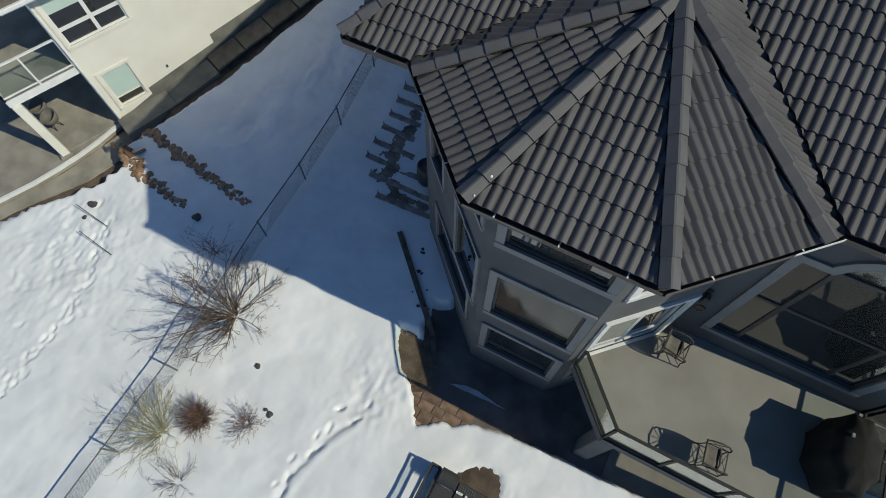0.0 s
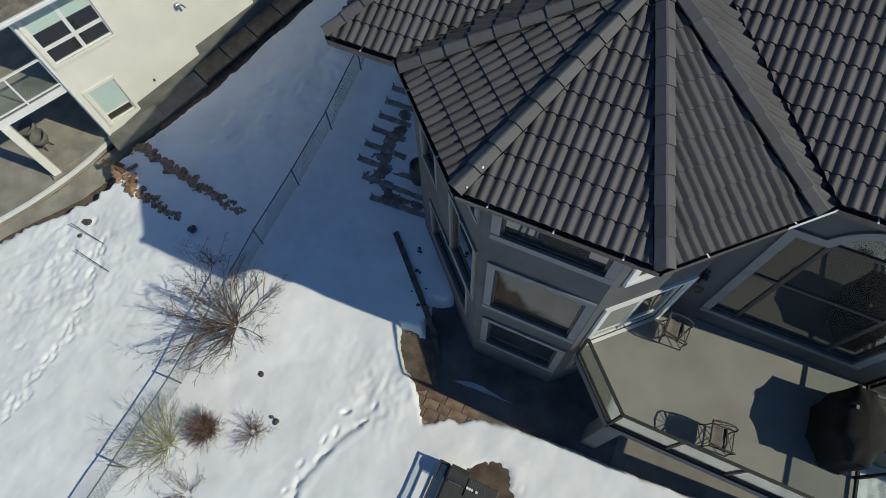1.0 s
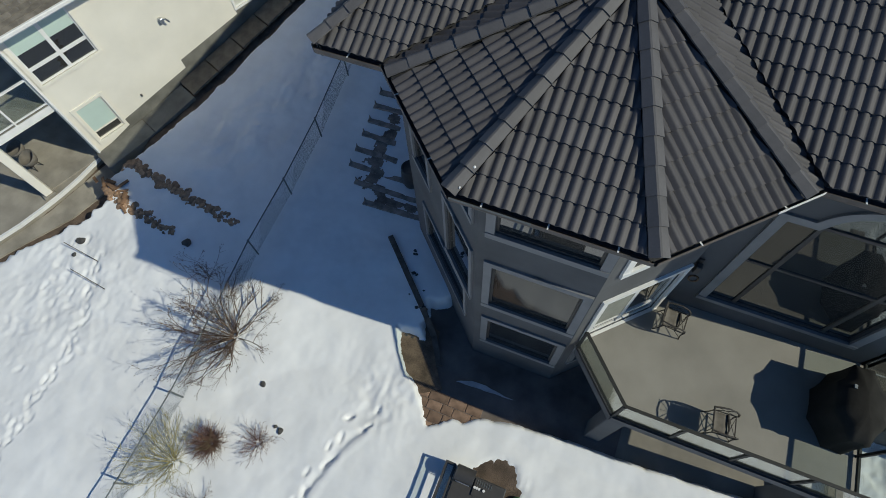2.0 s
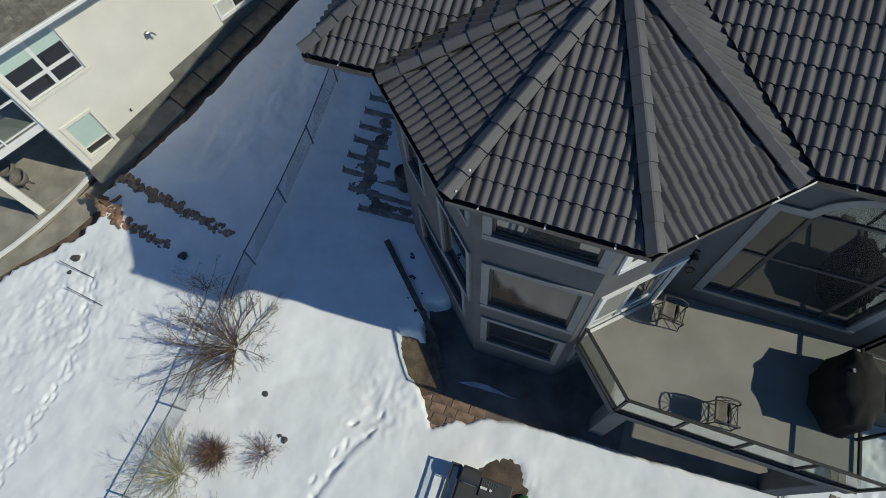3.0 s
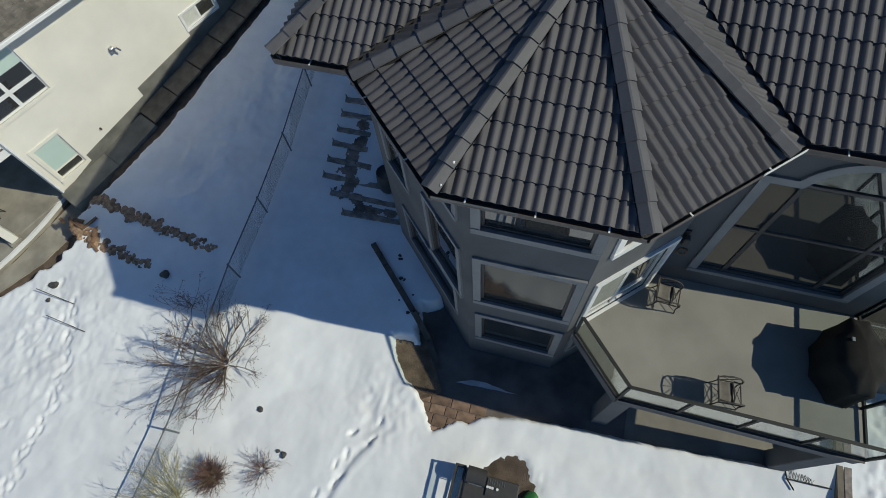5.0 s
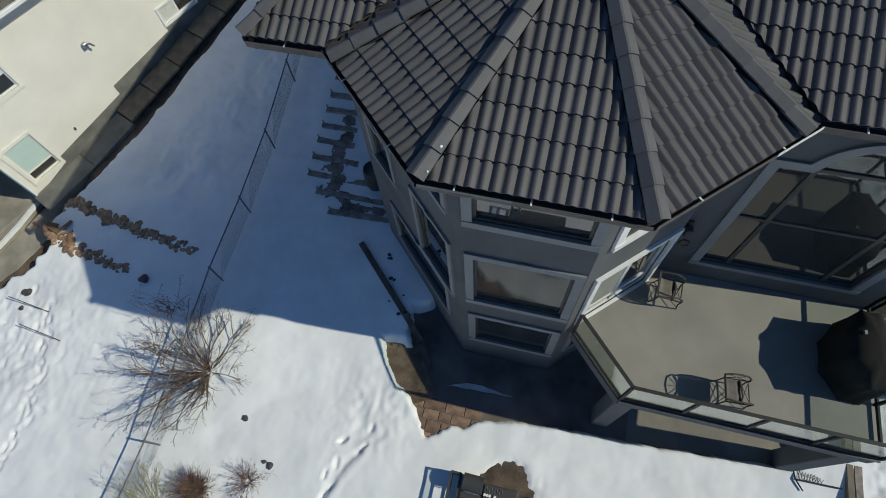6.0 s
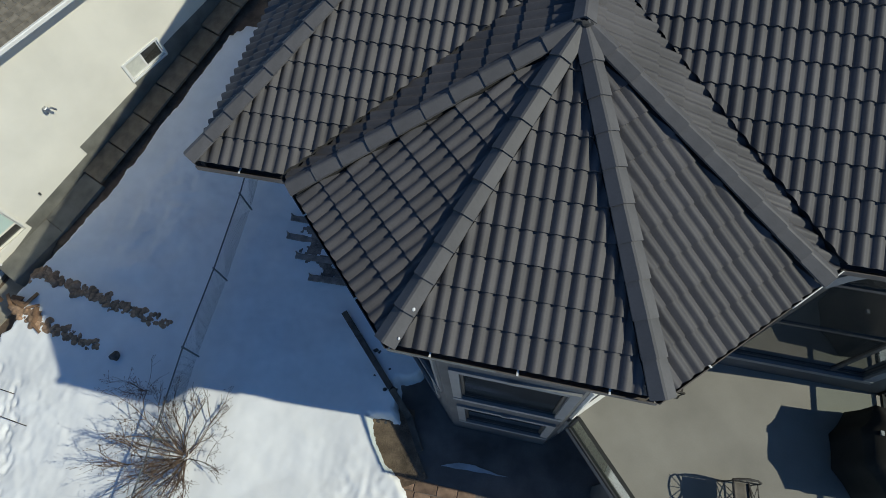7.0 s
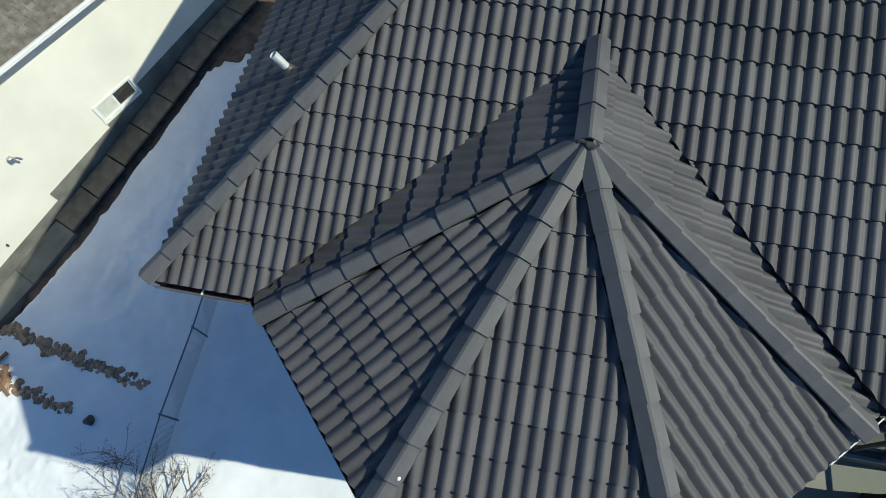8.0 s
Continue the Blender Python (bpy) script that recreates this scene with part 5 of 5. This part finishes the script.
# brown earth between the snow edge and the flagstones
bm = prism([(-3.5, 0.75), (-3.35, -0.9), (-2.2, -1.2), (-1.5, -0.78), (-1.72, -0.5), (-1.98, -0.1), (-2.12, 0.3), (-2.2, 0.75)], PATIO - 0.2, PATIO + 0.012)
bmesh.ops.subdivide_edges(bm, edges=bm.edges[:], cuts=3, use_grid_fill=True)
tagged(part("earth_patch", bm, M_EARTH), "damp brown earth beside the flagstone patio", "soil", kind="structure")
# ---- flagstones of the patio ----
rng = random.Random(12)
y = -2.0
row = 0
while y < 0.7:
    h = rng.uniform(0.24, 0.38)
    x = -3.4 + rng.uniform(0, 0.3)
    while x < 2.6:
        w = rng.uniform(0.26, 0.58)
        cx, cy = x + w / 2, y + h / 2
        if edge_dist(cx, cy, BARE) < 0.35 and cy < -0.72 and cy < -0.55 - 0.42 * (cx + 1.4) * (cx > -1.4) + 1.1 * (cx < -1.4):
            bm = box(-w / 2 + 0.008, w / 2 - 0.008, -h / 2 + 0.008, h / 2 - 0.008, -0.05, 0.0, bevel=0.01)
            ob = part("flagstone", bm, M_PAVER, patio)
            ob.matrix_basis = Matrix.Translation((cx, cy, PATIO + rng.uniform(-0.004, 0.008))) @ Euler((rng.uniform(-0.012, 0.012), rng.uniform(-0.012, 0.012), rng.uniform(-0.02, 0.02))).to_matrix().to_4x4()
        x += w
    y += h
# leftover strip of snow in the shade, its dimness put into a greyer colour
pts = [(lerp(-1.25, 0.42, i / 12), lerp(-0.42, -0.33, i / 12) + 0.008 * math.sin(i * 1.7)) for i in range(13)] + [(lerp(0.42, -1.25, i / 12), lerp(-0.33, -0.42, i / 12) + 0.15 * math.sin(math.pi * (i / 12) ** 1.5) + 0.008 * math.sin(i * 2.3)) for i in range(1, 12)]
ob = part("snow_patch", prism(pts, PATIO - 0.02, PATIO + 0.012), M_SHADESNOW)
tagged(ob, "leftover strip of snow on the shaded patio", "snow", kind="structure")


# ---- patio furniture on the deck ----
def sling_chair(x, y, turn, label):
    """Wrought metal armchair with a fabric seat and an open braced back; faces local +x."""
    t = new("patio_chair")
    t.matrix_basis = pose(x, y, DECK, 0, 0, turn) @ Matrix.Scale(0.9, 4)
    tagged(t, label, "chair", "deck chairs")
    w = 0.25
    bm = bmesh.new()
    prof = [(-0.265, 0.64), (-0.245, 0.56), (-0.215, 0.47), (-0.18, 0.42), (-0.1, 0.405), (0.02, 0.405), (0.12, 0.415)]
    a = [[bm.verts.new((px, sy * (w - 0.02), pz - 0.014 * (1 - abs(sy)))) for sy in (-1, -0.5, 0, 0.5, 1)] for px, pz in prof]
    for r1, r2 in zip(a, a[1:]):
        for i in range(4):
            bm.faces.new((r1[i], r1[i + 1], r2[i + 1], r2[i]))
    ext = bmesh.ops.extrude_face_region(bm, geom=bm.faces[:])
    bmesh.ops.translate(bm, verts=[g for g in ext["geom"] if isinstance(g, bmesh.types.BMVert)], vec=(0, 0, -0.02))
    part("seat", bm, M_SLING, t, "woven taupe fabric seat and lower back", True)
    for sy in (-1, 1):
        part("seat_brace", tube([(0.12, sy * w * 0.95, 0.41), (0.2, 0, 0.41), (0.29, -sy * w * 0.9, 0.405)], 0.008), M_CHAIR, t)
    part("seat_bar", tube([(0.11, -w, 0.425), (0.15, -0.1, 0.43), (0.13, 0.1, 0.43), (0.11, w, 0.425)], 0.02, 7), M_CHAIR, t)
    # back: arched frame with crossed braces
    arch = [(-0.2, -w, 0.42), (-0.26, -w, 0.62), (-0.30, -w * 0.97, 0.73), (-0.32, -w * 0.7, 0.79), (-0.33, 0, 0.81), (-0.32, w * 0.7, 0.79), (-0.30, w * 0.97, 0.73), (-0.26, w, 0.62), (-0.2, w, 0.42)]
    back = part("backrest", tube(arch, 0.016, 7), M_CHAIR, t)
    part("brace", bar((-0.21, -w, 0.45), (-0.32, w * 0.9, 0.8), 0.008), M_CHAIR, back)
    part("brace", bar((-0.21, w, 0.45), (-0.32, -w * 0.9, 0.8), 0.008), M_CHAIR, back)
    part("brace", tube([(-0.29, -w, 0.7), (-0.27, -0.1, 0.64), (-0.27, 0.1, 0.64), (-0.29, w, 0.7)], 0.02), M_CHAIR, back)
    part("brace", bar((-0.2, 0, 0.42), (-0.33, 0, 0.80), 0.008), M_CHAIR, back)
    for sy in (-1, 1):
        y_ = sy * w
        part("seat_rail", bar((-0.2, y_, 0.42), (0.29, y_, 0.41), 0.014), M_CHAIR, t)
        part("armrest", tube([(-0.27, y_, 0.65), (-0.15, y_ * 1.1, 0.67), (0.05, y_ * 1.16, 0.67), (0.2, y_ * 1.12, 0.64), (0.29, y_ * 1.05, 0.56), (0.31, y_, 0.44)], 0.02, 8), M_CHAIR, t)
        part("leg", tube([(0.31, y_, 0.44), (0.28, y_, 0.25), (0.32, y_, 0.0)], 0.015), M_CHAIR, t)
        part("leg", tube([(-0.2, y_, 0.42), (-0.23, y_, 0.2), (-0.31, y_, 0.0)], 0.015), M_CHAIR, t)
        part("brace", bar((-0.2, y_, 0.43), (0.2, y_ * 1.12, 0.64), 0.008), M_CHAIR, t)
        part("brace", bar((0.25, y_, 0.42), (-0.2, y_ * 1.06, 0.66), 0.008), M_CHAIR, t)
    part("front_bar", bar((0.29, -w, 0.40), (0.29, w, 0.40), 0.014), M_CHAIR, t)
    part("cross_bar", bar((-0.28, -w, 0.06), (0.29, w, 0.12), 0.009), M_CHAIR, t)
    part("cross_bar", bar((-0.28, w, 0.06), (0.29, -w, 0.12), 0.009), M_CHAIR, t)
    return t


sling_chair(4.37, -0.02, 4, "bronze metal armchair with taupe sling at the railing")
sling_chair(3.04, 1.8, -4, "bronze metal armchair with taupe sling by the patio door")

# tall grill under a black cover, against the railing
cover = empty("covered_grill", 6.54, 1.13, DECK, "tall patio grill under a loose black fabric cover", "grill")
bm = bmesh.new()
CORNERS = [(1.0, -0.4), (1.0, 0.4), (0.38, 1.0), (-0.38, 1.0), (-1.0, 0.4), (-1.0, -0.4), (-0.38, -1.0), (0.38, -1.0)]
rings = []
for rx, ry, h, sag in ((0.03, 0.2, 1.15, 0.0), (0.28, 0.5, 1.09, 0.02), (0.455, 0.76, 0.95, 0.05), (0.45, 0.75, 0.86, 0.05), (0.46, 0.75, 0.5, 0.03), (0.50, 0.79, 0.04, 0.03)):
    ring = []
    for k in range(8):
        (xa, ya), (xb, yb) = CORNERS[k], CORNERS[(k + 1) % 8]
        for f in (0.0, 0.25, 0.5, 0.75):
            dent = 1 - sag * math.sin(math.pi * f) * (1.4 if k % 2 else 0.7)
            x_, y_ = lerp(xa, xb, f) * rx * dent, lerp(ya, yb, f) * ry * dent
            w_ = 0.02 * noise.noise((x_ * 4, y_ * 4, h * 2))
            ring.append(bm.verts.new((x_ + w_, y_ - w_, h + 0.02 * noise.noise((x_ * 3, y_ * 3, h)))))
    rings.append(ring)
bm.faces.new(rings[0])
n = 32
for a, b in zip(rings, rings[1:]):
    for i in range(n):
        bm.faces.new((a[i], b[i], b[(i + 1) % n], a[(i + 1) % n]))
part("fabric_cover", bm, M_COVER, cover, "black weatherproof cover with folds", True)
part("leg", bar((0, 0, 0), (0, 0, 1.0), 0.06, 10), M_CHAIR, cover)
part("vent_tag", box(-0.25, -0.2, 0.2, 0.28, 1.09, 1.13), M_STEEL, cover, "small grey vent tag")

# ---- barbecue cart on bare earth ----
grill = empty("barbecue", 0.1, -3.0, -0.6, "black barbecue cart with open side rack on bare earth", "barbecue")
put("cabinet", box(-0.4, 0.95, -3.75, -2.52, -0.58, -0.32, bevel=0.03), M_DARK, grill)
bm = bmesh.new()
n = 16
ra, rb = [], []
for i in range(n + 1):
    a = math.pi * i / n
    for lst, x in ((ra, -0.36), (rb, 0.12)):
        lst.append(bm.verts.new((x, -2.62 + math.cos(a) * 0.19, 0.02 + math.sin(a) * 0.13)))
for i in range(n):
    bm.faces.new((ra[i], ra[i + 1], rb[i + 1], rb[i]))
bm.faces.new(ra)
bm.faces.new(rb[::-1])
add_box(bm, -0.36, 0.12, -2.81, -2.43, -0.32, 0.018)
put("lid", bm, M_DARK, grill, "rounded black lid")
put("lid_handle", bar((-0.3, -2.83, 0.09), (0.06, -2.83, 0.09), 0.012), M_STEEL2, grill, "steel lid handle")
put("grate_frame", box(0.16, 0.62, -2.98, -2.56, -0.32, -0.28), M_DARK, grill)
for i in range(7):
    x = 0.22 + i * 0.06
    put("grate_bar", bar((x, -2.7, -0.275), (x, -2.58, -0.275), 0.008), M_STEEL, grill)
for x in (0.19, 0.25, 0.31, 0.43):
    put("burner_knob", bar((x, -2.78, -0.28), (x, -2.78, -0.23), 0.034, 12), M_WHITE, grill, "small white knob")
rack = [(-0.66, -2.48), (-0.66, -3.75), (-0.44, -3.75), (-0.44, -2.48)]
for z in (-0.02, -0.45):
    for (xa, ya), (xb, yb) in zip(rack, rack[1:] + rack[:1]):
        put("rack_bar", beam((xa, ya, z), (xb, yb, z), 0.05, 0.035), M_DARK, grill)
for xa, ya in rack:
    put("leg", beam((xa, ya, -0.64), (xa, ya, 0.0), 0.045, 0.045), M_DARK, grill)
put("side_shelf", box(-0.64, -0.46, -3.72, -2.5, -0.03, -0.02), M_GLASS, grill, "clear glass shelf in the side rack")
bm = stone_bm(0.2, 3.0, 0.7)
ob = part("planter_ball", bm, M_GREEN, None, "", True)
ob.location = (1.28, -2.74, -0.52)
tagged(ob, "bright green plastic tub lying by the barbecue", "tub")


# ---- timber border and bent rods beyond the deck ----
for x0, x1, m_, label in ((8.2, 8.36, M_CAPSTONE, "dark brown board of a garden border in snow"), (8.37, 8.55, M_SLEEPER, "pale weathered board of a garden border in snow")):
    bm = box(x0, x1, -3.2, -0.08, -0.14, 0.0, bevel=0.012)
    bmesh.ops.subdivide_edges(bm, edges=[e for e in bm.edges if e.calc_length() > 1], cuts=8)
    for v in bm.verts:
        v.co += Vector((noise.noise(v.co * 3), 0, noise.noise(v.co * 2 + Vector((4, 0, 0))))) * 0.015
    ob = part("border_board", bm, m_)
    ob.location.z = snow_z(8.3, -0.6) + 0.1
    tagged(ob, label, "board", "garden border boards")
rods = [(7.1, -0.48), (7.12, -0.70), (7.29, -0.92), (7.12, -0.70), (8.12, -0.67)]
rods = [Vector((x, y, snow_z(x, y) + 0.05)) for x, y in rods]
bm = bmesh.new()
for a, b in zip(rods, rods[1:]):
    add_bar(bm, a, b, 0.018)
for k in range(9):
    add_bar(bm, lerp(rods[1], rods[4], 0.05 + k * 0.06), lerp(rods[0], rods[4], 0.1 + k * 0.06) + Vector((0.05, 0.1 - 0.01 * k, 0)), 0.005, 4)
    add_bar(bm, lerp(rods[1], rods[4], 0.1 + k * 0.06), lerp(rods[0], rods[4], 0.0 + k * 0.06) + Vector((0.05, 0.1 - 0.01 * k, 0)), 0.005, 4)
tagged(part("plant_support", bm, M_RAIL), "bent dark wire plant support lying in snow", "plant support")
